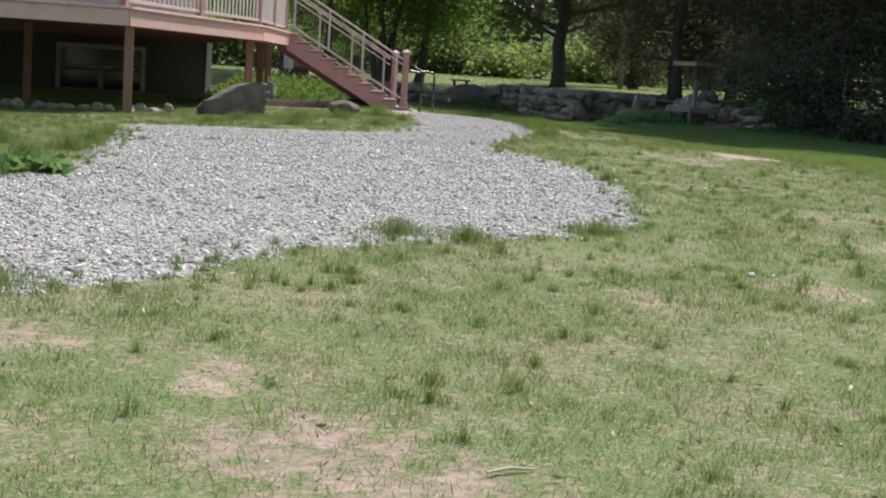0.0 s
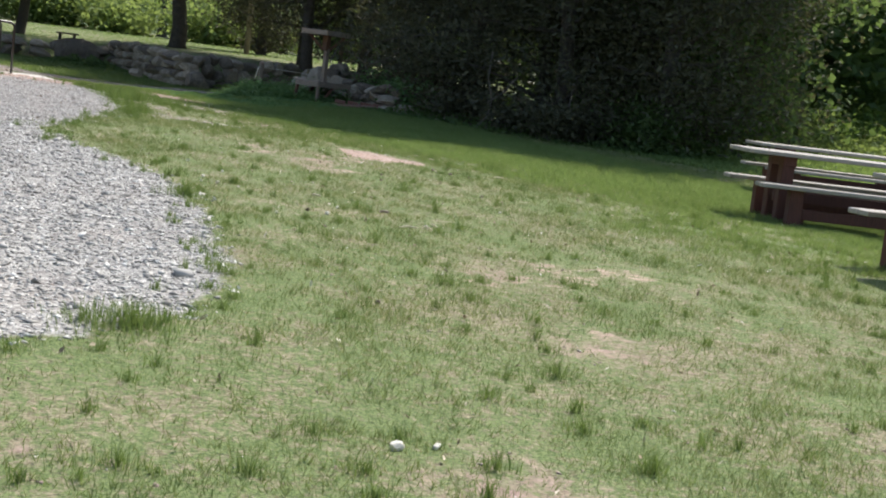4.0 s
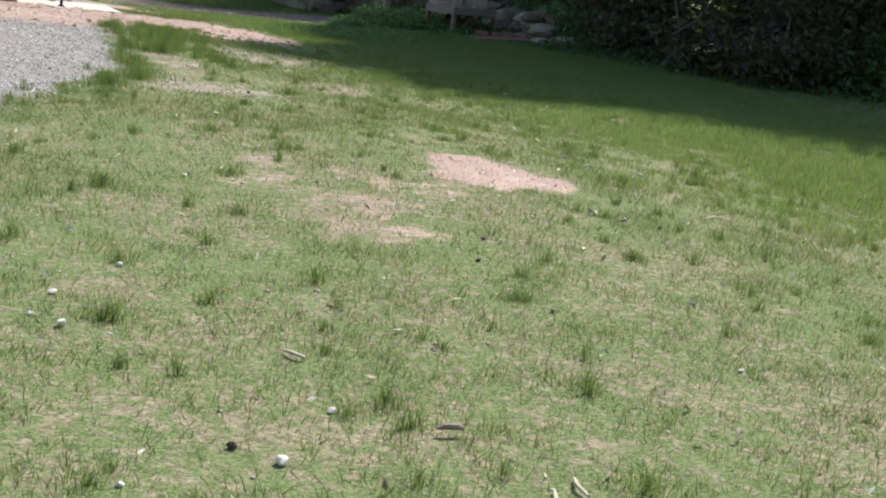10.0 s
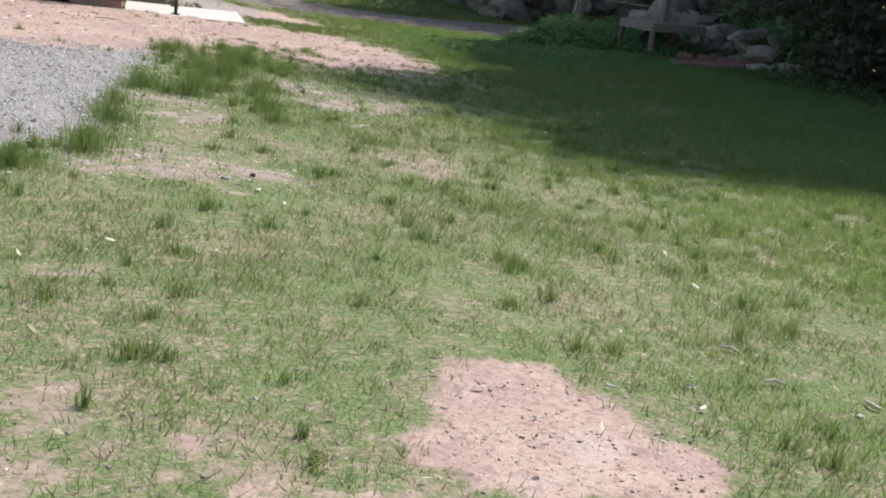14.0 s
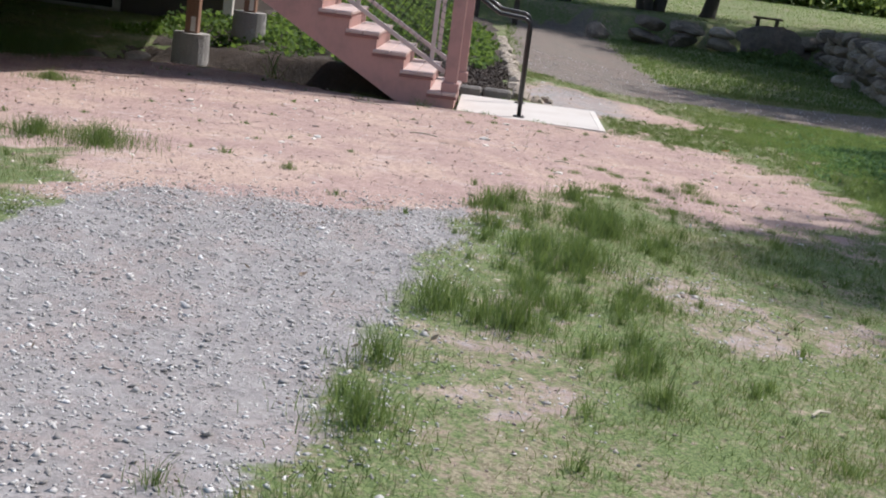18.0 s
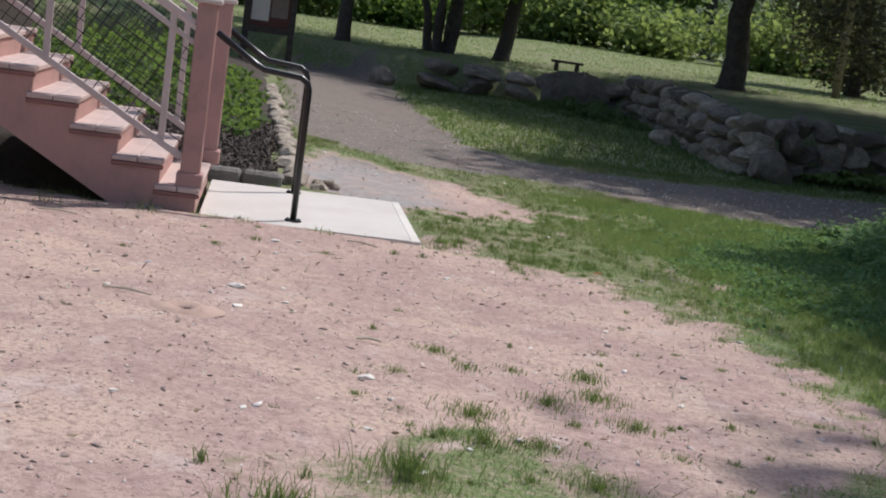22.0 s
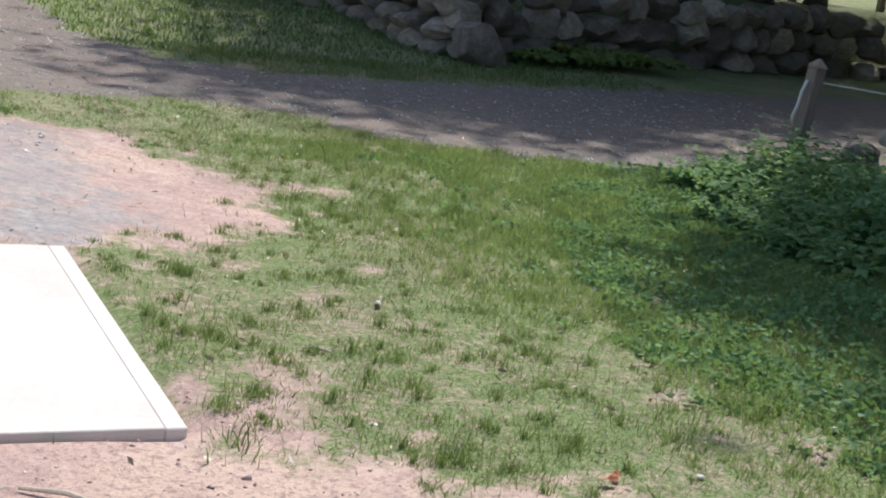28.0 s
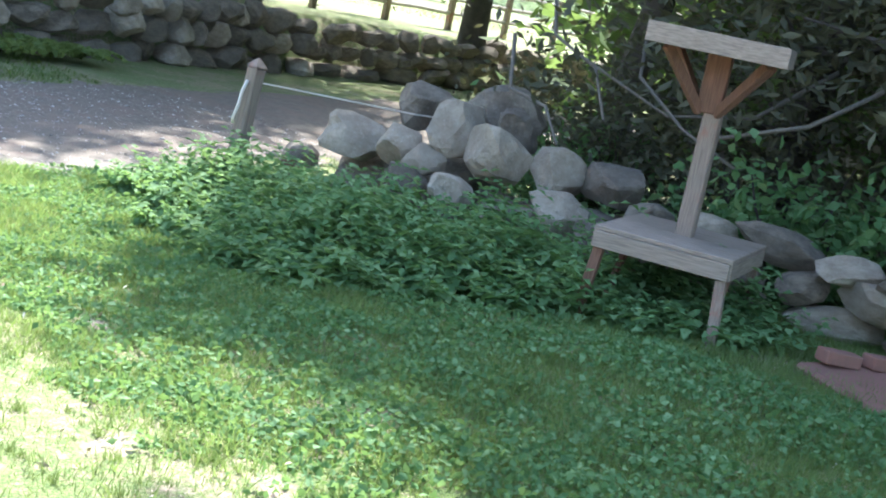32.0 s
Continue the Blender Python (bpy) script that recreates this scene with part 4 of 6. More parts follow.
for i, (x, y, sx, sy, sz, low) in enumerate(HEAP):
    ob = put_rock("tumbled_boulder", x, y, sx * 1.05, sy * 1.15, sz * 1.05, 40 + i, M_PALE if i in (6, 7, 8, 9, 12, 13, 15, 17) else M_ROCK, "grey field boulder in a tumbled heap", "boulder", 0.05,
                  70 + 25.0 * math.sin(i * 2.3), 0.6, "boulder heap", 0.15, 3)
    ob.location.z = low - 0.03
for i, (x, y, sx, sz) in enumerate(((6.55, -1.35, 0.75, 0.30), (6.75, -2.35, 0.7, 0.24), (6.3, -0.85, 0.35, 0.2))):
    put_rock("flat_stone", x, y, sx, 0.4, sz, 60 + i, M_PALE, "flat pale stone lying at the hedge's foot", "stone", 0.2, 20.0 * i - 30, 0.6, "stones at the hedge foot")

# ---------------------------------------------------------------- bed edging
M_EDGE = stone_mat("edging_granite", (0.20, 0.185, 0.17), (0.31, 0.285, 0.265), (0.42, 0.39, 0.36), None, 6)
for i, (x, y, w, a) in enumerate(((-1.56, 1.99, 0.16, 4), (-1.36, 2.0, 0.27, 2), (-1.06, 2.0, 0.30, -2))):
    bm = box(w, 0.19, 0.23, (0, 0, 0), bevel=0.022)
    for v in bm.verts:
        v.co += 0.012 * noise.noise_vector(v.co * 9 + Vector((i * 3.1, 0, 0)))
    ob = link("edging_block", bm, M_EDGE)
    ob.matrix_world = pose(x, y, ground_z(x, y) - 0.005, 0, 0, a)
    tagged(ob, "squared grey granite edging block along the bed", "block", "bed edging")
r = random.Random(12)
y = 2.15
i = 0
while y < 13.5:
    ln = r.uniform(0.2, 0.42)
    put_rock("edging_stone", -0.80 - 0.025 * (y - 2) + r.uniform(-0.04, 0.04), y + ln / 2, r.uniform(0.15, 0.22), ln * 1.05, r.uniform(0.12, 0.17), 80 + i, M_PALE,
             "pale edging stone along the flower bed", "stone", 0.25, r.uniform(-12, 12), 0.82, "bed edging", 0.09)
    y += ln
    i += 1
for i in range(9):
    put_rock("loose_stone", -0.86 + r.uniform(-0.12, 0.42), 2.15 + r.uniform(-0.12, 0.3), r.uniform(0.07, 0.16), r.uniform(0.07, 0.14), r.uniform(0.05, 0.1), 130 + i, M_PALE,
             "small loose stone by the landing", "stone", 0.2, r.uniform(0, 180), 0.3, "loose stones by the landing")
mulch_x, mulch_y = np.meshgrid(np.linspace(-5.2, -0.82, 60), np.linspace(1.9, 20, 120))
keep = inside(BED, mulch_x, mulch_y)
mz = height(mulch_x, mulch_y) + 0.035 + 0.03 * wobble(mulch_x, mulch_y, 5, 21) + 0.12 * ease(0.0, 1.0, keep) - 0.12 * ease(0.3, -0.2, keep)
idx = np.arange(mulch_x.size).reshape(mulch_x.shape)
f = np.stack([idx[:-1, :-1], idx[:-1, 1:], idx[1:, 1:], idx[1:, :-1]], -1).reshape(-1, 4)
f = f[(keep.ravel()[f] > -0.05).all(1)]
bed = quads("bed_soil", np.stack([mulch_x, mulch_y, mz], -1).reshape(-1, 3), f, M_SOIL)
tagged(bed, "dark mulched soil of the flower bed", "soil", kind="structure")

# ---------------------------------------------------------------- bird feeder table
def build_feeder():
    g = ground_z(5.54, 0.70)
    fd = thing("bird_feeder_table", pose(5.54, 0.70, g, 0, 0, 18.7), "weathered grey wooden feeder table with a roofed post", "feeder")
    h, wide, deep = 0.50 - g, 0.70, 0.9
    for i in range(4):
        part("table_board", box(deep / 4 - 0.005, wide + 0.02, 0.025, (deep * (-0.375 + 0.25 * i), 0, h + 0.004), bevel=0.004), M_GREYX, fd)
    for y in (-wide / 2, wide / 2):
        part("side_apron", box(deep - 0.03, 0.022, 0.085, (0, y, h - 0.052), bevel=0.003), M_FASCIA, fd)
    for x in (-deep / 2, deep / 2):
        part("end_apron", box(0.022, wide, 0.085, (x, 0, h - 0.052), bevel=0.003), M_GREYX, fd)
    for x in (-1, 1):
        for y in (-1, 1):
            bm = tube([(x * (deep / 2 + 0.0), y * (wide / 2 + 0.01), -0.10), (x * (deep / 2 - 0.04), y * (wide / 2 - 0.04), h - 0.01)], [0.036, 0.036], 4)
            part("leg", bm, M_GREY if y < 0 else M_BROWN, fd, "" if y < 0 else "redder splayed leg")
    for y in (-0.28, 0.28):
        part("brace", slope_bar(-0.3, 0.02, 0.05, h - 0.06, y, 0.03, 0.06), M_BROWN, fd, "red-brown brace under the table")
    z = 1.461 - g
    part("post", box(0.092, 0.092, z - h - 0.28, (0, 0, (h + z - 0.28) / 2 + 0.01), bevel=0.008), M_GREY, fd)
    swing = Matrix.Translation((0, 0.03, 0)) @ Matrix.Rotation(radians(7.5), 4, 'Z')

    def head(name, bm, material, label=""):
        bm.transform(swing)
        part(name, bm, material, fd, label)
    head("post_head", box(0.125, 0.125, 0.36, (0, 0, z - 0.12), bevel=0.006), M_BROWN, "orange-brown sleeve at the post's head")
    for a in range(4):
        bm = slope_bar(0.06, z - 0.30, 0.36, z + 0.0, 0, 0.04, 0.05)
        bm.transform(Matrix.Rotation(a * math.pi / 2 + math.pi / 4, 4, 'Z'))
        head("roof_brace", bm, M_BROWN, "orange-brown diagonal brace")
    deep, wide = 0.8, 0.67
    head("roof_panel", box(deep - 0.01, wide - 0.01, 0.022, (0, 0, z + 0.085), bevel=0.004), M_BROWN, "brown boarded roof panel")
    for y in (-wide / 2, wide / 2):
        head("roof_side", box(deep, 0.022, 0.10, (0, y, z + 0.05), bevel=0.003), M_FASCIA)
    for x in (-deep / 2 - 0.012, deep / 2 + 0.012):
        head("roof_front", box(0.022, wide + 0.03, 0.10, (x, 0, z + 0.05), bevel=0.003), M_GREYX)
    return fd


feeder = build_feeder()

# leaning post with a rope and a wire
g = ground_z(5.43, 4.2)
post = thing("leaning_fence_post", pose(5.43, 4.2, g - 0.1, 0, 4, 0), "grey weathered fence post leaning above the weeds, hung with a rope", "post")
bm = box(0.10, 0.10, 1.02, (0, 0, 0.51), bevel=0.012)
bmesh.ops.create_cone(bm, cap_ends=True, segments=4, radius1=0.075, radius2=0.01, depth=0.06, matrix=Matrix.Translation((0, 0, 1.05)) @ Matrix.Rotation(radians(45), 4, 'Z'))
part("shaft", bm, M_GREY, post)
part("rope", tube([(-0.055, 0.0, 0.92), (-0.09, -0.01, 0.84), (-0.10, -0.015, 0.74), (-0.115, -0.01, 0.66), (-0.10, 0, 0.62)], 0.012, 6), M_WHITE, post, "pale frayed rope", True)
wire = link("fence_wire", tube([(5.48, 4.2, g + 0.82), (6.6, 3.7, g + 0.78), (7.8, 3.2, g + 0.80)], 0.006, 5), M_WHITE)
tagged(wire, "thin pale wire strung from the leaning post", "wire")
stub = link("post_stub", tube([(5.75, 4.05, g - 0.05), (5.80, 4.05, g + 0.34)], [0.055, 0.045], 7), M_BROWN)
tagged(stub, "short broken dark stump of a post", "stump")
for i in range(4):
    br = link("brick", box(0.21, 0.10, 0.065, bevel=0.006), M_BRICK)
    br.matrix_world = pose(5.52 + 0.22 * i, -0.30 - 0.13 * i, ground_z(5.5, -0.3) + 0.10, 0, 4, -28 + 7 * i)
    tagged(br, "old red brick edging beside the feeder", "brick", "bricks by the feeder")
bs = link("brick_slab", box(0.95, 0.6, 0.16, bevel=0.02), M_BRICK)
bs.matrix_world = pose(5.68, -0.62, ground_z(5.68, -0.62) - 0.015, 3, -4, -24)
tagged(bs, "red-brown masonry slab sunk in the ground", "slab")

# ---------------------------------------------------------------- picnic tables
def build_table():
    """Trestle table with two benches on heavy dark posts; its length runs along x, z from the ground."""
    tb = thing("picnic_table", pose(0, 0, 0), "long trestle picnic table with sun-bleached boards on dark red posts", "table", "picnic tables")
    ln = 2.5
    for i in range(4):
        part("table_board", box(ln, 0.178, 0.04, (0, -0.273 + 0.182 * i, 0.715), bevel=0.006), M_BENCH, tb)
    for side in (-1, 1):
        for i in range(2):
            part("bench_board", box(2.36, 0.128, 0.04, (0, side * (0.50 + 0.132 * i), 0.42), bevel=0.006), M_BENCH, tb)
        part("bench_apron", box(1.7, 0.045, 0.10, (0, side * 0.56, 0.175), bevel=0.004), M_TLEG, tb)
    for x in (-0.81, 0.81):
        for y in (-0.18, 0.18):
            part("post", box(0.125, 0.125, 0.74, (x, y, 0.32), bevel=0.006), M_TLEG, tb)
        part("cross_head", box(0.13, 0.52, 0.09, (x + 0.005, 0, 0.648), bevel=0.006), M_TLEG, tb)
        part("cross_foot", box(0.06, 1.1, 0.10, (x + 0.095, 0, 0.13), bevel=0.006), M_TLEG, tb)
        for y in (-0.56, 0.56):
            part("bench_post", box(0.13, 0.13, 0.46, (x, y, 0.17), bevel=0.006), M_TLEG, tb)
    part("stretcher", box(1.7, 0.06, 0.11, (0, 0, 0.30), bevel=0.005), M_TLEG, tb)
    return tb


table = build_table()
table.matrix_world = pose(4.12, -16.03, -0.13, 0, 0, -24.5)
copy_thing(table, pose(7.63, -12.15, -0.16, 0, 0, -24))
copy_thing(table, pose(2.74, -19.25, -0.12, 0, 0, -10))

# ---------------------------------------------------------------- notice board, bench, fence and pole beyond the wall
def build_board():
    x, y = -1.28, 20.6
    g = ground_z(x, y)
    nb = thing("notice_board", pose(x, y, g), "dark timber notice board with faded papers on two posts", "notice board")
    for dx in (-0.47, 0.47):
        part("post", box(0.13, 0.13, 2.0, (dx, 0, 0.95), bevel=0.01), M_BARK, nb)
    part("back_panel", box(0.84, 0.04, 0.85, (0, 0, 1.18), bevel=0.004), M_TLEG, nb)
    part("bottom_rail", box(0.92, 0.10, 0.13, (0, -0.01, 0.72), bevel=0.006), M_BARK, nb)
    part("paper", box(0.36, 0.006, 0.6, (-0.2, -0.026, 1.2), bevel=0), M_WHITE, nb, "pale faded notice")
    part("paper", box(0.34, 0.006, 0.5, (0.19, -0.026, 1.24), bevel=0), M_GREY, nb, "greenish faded map sheet")
    bm = box(1.35, 0.3, 0.04, (0, -0.13, 1.78), Matrix.Rotation(radians(20), 4, 'X'), 0.004)
    box(1.35, 0.3, 0.04, (0, 0.13, 1.78), Matrix.Rotation(radians(-20), 4, 'X'), 0.004, bm)
    part("board_roof", bm, M_BARK, nb)


build_board()
bx, by = 5.65, 23.6
bench = thing("garden_bench", pose(bx, by, ground_z(bx, by), 0, 0, -8), "small dark wooden bench on the grass behind the wall", "bench")
part("seat", box(0.75, 0.3, 0.06, (0, 0, 0.21), bevel=0.01), M_BARK, bench)
for dx in (-0.24, 0.24):
    part("leg", box(0.09, 0.24, 0.22, (dx, 0, 0.08), bevel=0.01), M_BARK, bench)
px, py = 12.4, 24.0
pole = link("utility_pole", tube([(px, py, ground_z(px, py) - 0.2), (px, py, 9.5)], [0.105, 0.09], 14), M_POLE, smooth=True)
tagged(pole, "grey-brown wooden utility pole standing on the grass", "pole")
fence = thing("rail_fence", pose(0, 0, 0), "weathered split-rail fence in the sun behind the stone wall", "fence")
for i in range(8):
    x, y = 12.5 + 2.3 * i, 15.6 + 0.36 * i
    g = ground_z(x, y)
    part("post", box(0.12, 0.12, 1.15, (x, y, g + 0.5), bevel=0.01), M_GREY, fence)
    if i < 7:
        g2 = ground_z(x + 2.3, y + 0.36)
        for z in (0.35, 0.65, 0.95):
            part("rail", tube([(x, y, g + z), (x + 1.15, y + 0.18, (g + g2) / 2 + z + 0.02), (x + 2.3, y + 0.36, g2 + z)], 0.045, 6), M_BENCH, fence)

# ---------------------------------------------------------------- trees and shrubs
def limb_points(start, way, length, bend, r, n=5):
    pts = [Vector(start)]
    d = Vector(way).normalized()
    for _ in range(n):
        d = (d + Vector((r.uniform(-bend, bend), r.uniform(-bend, bend), r.uniform(-bend * 0.5, bend * 0.7)))).normalized()
        pts.append(pts[-1] + d * length / n)
    return pts


def build_tree(name, x, y, tall, girth, material, label, seed, spread, count, leaf=0.09, low=0.25, limbs=9, lean=(0, 0), clump=0.55, cone=False, flat=0.6, bark=None, thick=1.0, category="tree", sink=0.1, stems=1, long=1.6):
    r = random.Random(seed)
    rng = np.random.default_rng(seed)
    g = ground_z(x, y) - sink
    tree = thing(name, pose(x, y, g), label, category)
    bark = bark or M_BARK
    tips = []
    for s in range(stems):
        a = 6.28 * s / stems + r.uniform(0, 1)
        off = Vector((math.cos(a), math.sin(a), 0)) * (0 if stems == 1 else 0.28)
        top = Vector((lean[0] * tall, lean[1] * tall, tall * (0.82 if stems == 1 else r.uniform(0.6, 0.85)))) + off * (1 if stems == 1 else tall * 0.55)
        pts = [off + (top - off) * u + Vector((r.uniform(-1, 1), r.uniform(-1, 1), 0)) * 0.018 * tall * math.sin(u * 3) for u in (0, 0.03, 0.12, 0.25, 0.4, 0.55, 0.7, 0.85, 1)]
        rad = [girth * k for k in (1.55, 1.15, 1.0, 0.92, 0.82, 0.68, 0.5, 0.32, 0.12)]
        part("trunk", tube(pts, rad, 10), bark, tree, smooth=True)
        for i in range(limbs):
            u = low + (0.97 - low) * (i + r.random()) / limbs
            base = off + (top - off) * u
            a = r.uniform(0, 6.28)
            reach = spread * ((1.08 - u) ** 0.8 * 1.25 if cone else (0.55 + 0.6 * math.sin(3.1 * min(1, u)))) * r.uniform(0.75, 1.15)
            lp = limb_points(base, (math.cos(a), math.sin(a), r.uniform(-0.05, 0.35)), reach, 0.28, r)
            k = girth * 0.42 * (1.05 - u)
            part("limb", tube(lp, [max(0.008, k * (1 - 0.17 * j)) for j in range(len(lp))], 5, cap=False), bark, tree)
            tips += [(p, 0.35 + 0.5 * j / len(lp)) for j, p in enumerate(lp) if j >= 2]
        tips += [(top, 0.6), (top * 0.93, 0.6)]
    c = []
    per = max(1, count // len(tips))
    for p, w in tips:
        for _ in range(2):
            o = np.array(p) + rng.normal(size=3) * (0.3, 0.3, 0.2)
            c.append(o + rng.normal(size=(per // 2 + 1, 3)) * np.array((clump, clump, clump * flat)) * (0.7 + w * 0.6))
    c = np.concatenate(c)
    floor = height(c[:, 0] + x, c[:, 1] + y) - g + 0.12
    c = c[c[:, 2] > floor]
    up = c[:, 2] > 4.2
    if thick == 1.0:
        up[:] = False
    leaves("crown", c[~up], leaf, material, tree, rng, 0.3, long)
    if up.any():
        leaves("upper_crown", c[up], leaf * thick, material, tree, rng, 0.3, long)
    return tree


# the dark cedar hedge on the lawn's right
CEDARS = [(8.2, -0.75, 13.4, 1.9, 0.06), (8.7, -3.4, 12.4, 2.0, 0.05), (9.0, 2.0, 9.4, 2.1, 0.13), (9.9, -5.2, 9.4, 2.3, 0.05), (10.6, 0.2, 10.4, 2.4, 0.15), (11.4, -2.6, 11.0, 2.4, 0.05), (10.2, 4.4, 10.4, 2.4, 0.27), (13.6, 2.0, 11.0, 2.5, 0.12)]
for i, (x, y, t, s, low) in enumerate(CEDARS):
    build_tree("cedar_tree", x, y, t, 0.15, L_CEDAR, "dense dark red cedar with low dead branches", 100 + i, s, 27000, 0.042, low, 34, clump=0.42, category="tree", thick=2.6, long=3.0, cone=i < 2)
# cedars behind the drive wall, which shade the drive
for i, (x, y, t, s) in enumerate(((10.2, 12.9, 11.0, 3.0), (12.6, 14.0, 12.0, 3.0), (15.0, 15.6, 11.0, 2.8), (12.0, 17.6, 10.5, 3.1))):
    build_tree("cedar_tree", x, y, t, 0.16, L_CEDAR, "dark spreading cedar on the terrace behind the wall", 130 + i, s, 20000, 0.052, 0.12, 30, clump=0.6, thick=2.4, long=2.6)
build_tree("conifer_tree", 14.5, 28.0, 7.5, 0.2, L_CEDAR, "dense dark conifer with boughs down to the grass", 145, 1.7, 14000, 0.09, 0.04, 26, clump=0.4)
build_tree("pine_tree", 8.65, 20.6, 8.0, 0.26, L_CEDAR, "dark conifer with a thick straight trunk behind the stone wall", 140, 4.3, 22000, 0.055, 0.27, 26, clump=0.5, thick=2.4, long=2.6)
build_tree("conifer_tree", 19.5, 14.4, 8.5, 0.27, L_DARK, "conifer with bare lower branches beside the rail fence", 141, 3.0, 9000, 0.07, 0.2, 18, clump=0.45)
# multi-stemmed tree and a leaning trunk behind the back wall
build_tree("multistem_tree", 2.8, 25.2, 6.5, 0.11, L_MID, "dark many-stemmed tree with leafy crown behind the wall", 150, 2.2, 8000, 0.12, 0.42, 6, stems=5, clump=0.5)
build_tree("leaning_tree", 4.35, 25.4, 6.5, 0.19, L_MID, "dark leaning trunk with a leafy crown", 151, 2.4, 6000, 0.12, 0.4, 10, lean=(0.09, 0.0))
build_tree("shade_tree", -1.5, 30.0, 8.5, 0.2, L_MID, "broad leafy tree at the field's edge", 152, 3.2, 9000, 0.14, 0.3, 14)
build_tree("shade_tree", 0.4, 24.0, 7.5, 0.16, L_MID, "broad leafy tree beside the drive", 153, 2.4, 6000, 0.12, 0.5, 10)
# greener trees beyond the tables
WOOD = [(12.7, -3.1, 9.5, 2.4), (14.0, -0.8, 10.0, 2.6), (16.6, 1.6, 9.5, 2.8), (19.6, 4.4, 9.0, 2.9), (23.2, 5.0, 8.5, 3.0), (27.0, 5.2, 8.5, 3.0), (31.0, 3.0, 8.5, 3.0), (35.0, -2.0, 8.0, 3.0), (38.0, -6.0, 8.0, 3.2), (17.5, 4.5, 9.5, 3.0), (25.0, 7.0, 10.0, 3.4), (33.0, 6.0, 10, 3.4)]
for i, (x, y, t, s) in enumerate(WOOD):
    build_tree("leafy_tree", x, y, t, 0.14, L_MID if i in (4, 7) else L_DARK, "leafy deciduous tree at the edge of the wood", 160 + i, s, 8500, 0.13, 0.12, 15, clump=0.55, category="tree")


def build_shrub(name, x, y, wide, tall, material, label, seed, count, leaf=0.06, group=""):
    rng = np.random.default_rng(seed)
    r = random.Random(seed)
    g = ground_z(x, y)
    sh = thing(name, pose(x, y, g - 0.03), label, "shrub", group)
    tips = []
    for i in range(7):
        a = r.uniform(0, 6.28)
        lp = limb_points((0.06 * math.cos(a), 0.06 * math.sin(a), 0), (math.cos(a) * wide / tall * 0.6, math.sin(a) * wide / tall * 0.6, 1), tall * r.uniform(0.6, 1.0), 0.2, r, 4)
        part("stem", tube(lp, [0.02, 0.016, 0.012, 0.009, 0.005], 5, cap=False), M_BARK, sh)
        tips += lp[1:]
    per = count // len(tips)
    c = np.concatenate([np.array(p) + rng.normal(size=(per, 3)) * (wide * 0.2, wide * 0.2, tall * 0.13) for p in tips])
    leaves("foliage", c[c[:, 2] > 0.04], leaf, material, sh, rng, 0.1)
    return sh


r = random.Random(77)
for i in range(9):
    u = i / 8
    x, y = 7.0 + 4.0 * u, -2.6 - 3.4 * math.sin(u * 3.1) * 0.8 + r.uniform(-0.3, 0.3)
    build_shrub("hedge_shrub", x, y, 1.2, 0.8 + 0.3 * u, L_DARK if u > 0.45 else L_CEDAR, "dark shrub at the hedge's foot", 200 + i, 1400, 0.06, "hedge shrubs")
for i, (x, y) in enumerate(((8.0, 1.5), (8.4, 2.9), (8.8, 0.6), (8.9, 3.9), (7.2, -1.0), (7.3, -1.9))):
    build_shrub("hedge_shrub", x, y, 1.3, 1.5, L_CEDAR, "dark twiggy undergrowth behind the boulders", 270 + i, 2600, 0.045, "hedge shrubs")
for i in range(16):
    u = i / 15
    x, y = 12.2 + 24 * u, -2.6 + 4.2 * math.sin(u * 2.6) - 5 * u * u + r.uniform(-0.5, 0.5)
    build_shrub("border_shrub", x, y, 2.0, r.uniform(0.9, 1.7), L_LIGHT if i % 4 == 3 else L_MID, "green shrub in rough growth at the wood's edge", 220 + i, 2200, 0.09, "border shrubs")
for i, (x, y, w, t) in enumerate(((7.2, 0.9, 0.9, 1.0), (7.3, 0.0, 0.9, 0.9), (7.15, 1.7, 0.8, 0.8), (6.95, -0.9, 0.8, 0.8), (7.9, 3.4, 1.0, 1.0))):
    build_shrub("wall_shrub", x, y, w, t, L_HERB, "bright green shrub growing over the low wall", 250 + i, 1700, 0.055, "wall shrubs")
# darker woods behind the hedge and the clearing
for i, (x, y) in enumerate(((14.5, -5.0), (16.5, -3.0), (15.5, 5.5), (19.5, 7.0), (22.0, 5.5), (29.0, 5.5), (36.5, 3.0), (41.0, -2.0), (43.0, -8.0), (38.0, 9.0), (29.5, 11.5), (22, 11))):
    if not (x < 17 and y < -2.5):
        build_tree("wood_tree", x, y, 10.5, 0.2, L_DARK, "tall shaded tree inside the wood", 430 + i, 3.2, 3200, 0.3, 0.06, 12, clump=0.8)
for i in range(14):
    build_tree("wood_tree", 47 + 3 * math.sin(i * 2.1), -32 + 4.6 * i, 12.0, 0.22, L_DARK, "tall shaded tree inside the wood", 460 + i, 4.4, 2600, 0.5, 0.02, 12, clump=1.1)
# far bushes round the field
for i in range(26):
    x = -22 + 2.6 * i + r.uniform(-0.8, 0.8)
    y = 47 + r.uniform(-2, 2) - 0.006 * (x - 8) ** 2
    build_shrub("field_bush", x, y, 3.8, r.uniform(2.2, 4.5), (L_LIGHT, L_MID, L_LIGHT)[i % 3], "sunlit bush at the far edge of the field", 300 + i, 3200, 0.17, "field edge bushes")
for i in range(14):
    x = -28 + 5.2 * i + r.uniform(-1, 1)
    build_tree("far_tree", x, 56 + r.uniform(-2, 3), r.uniform(8, 12), 0.25, L_MID if i % 2 else L_LIGHT, "tree in the wood beyond the field", 340 + i, 3.6, 2200, 0.36, 0.12, 9, clump=0.9)
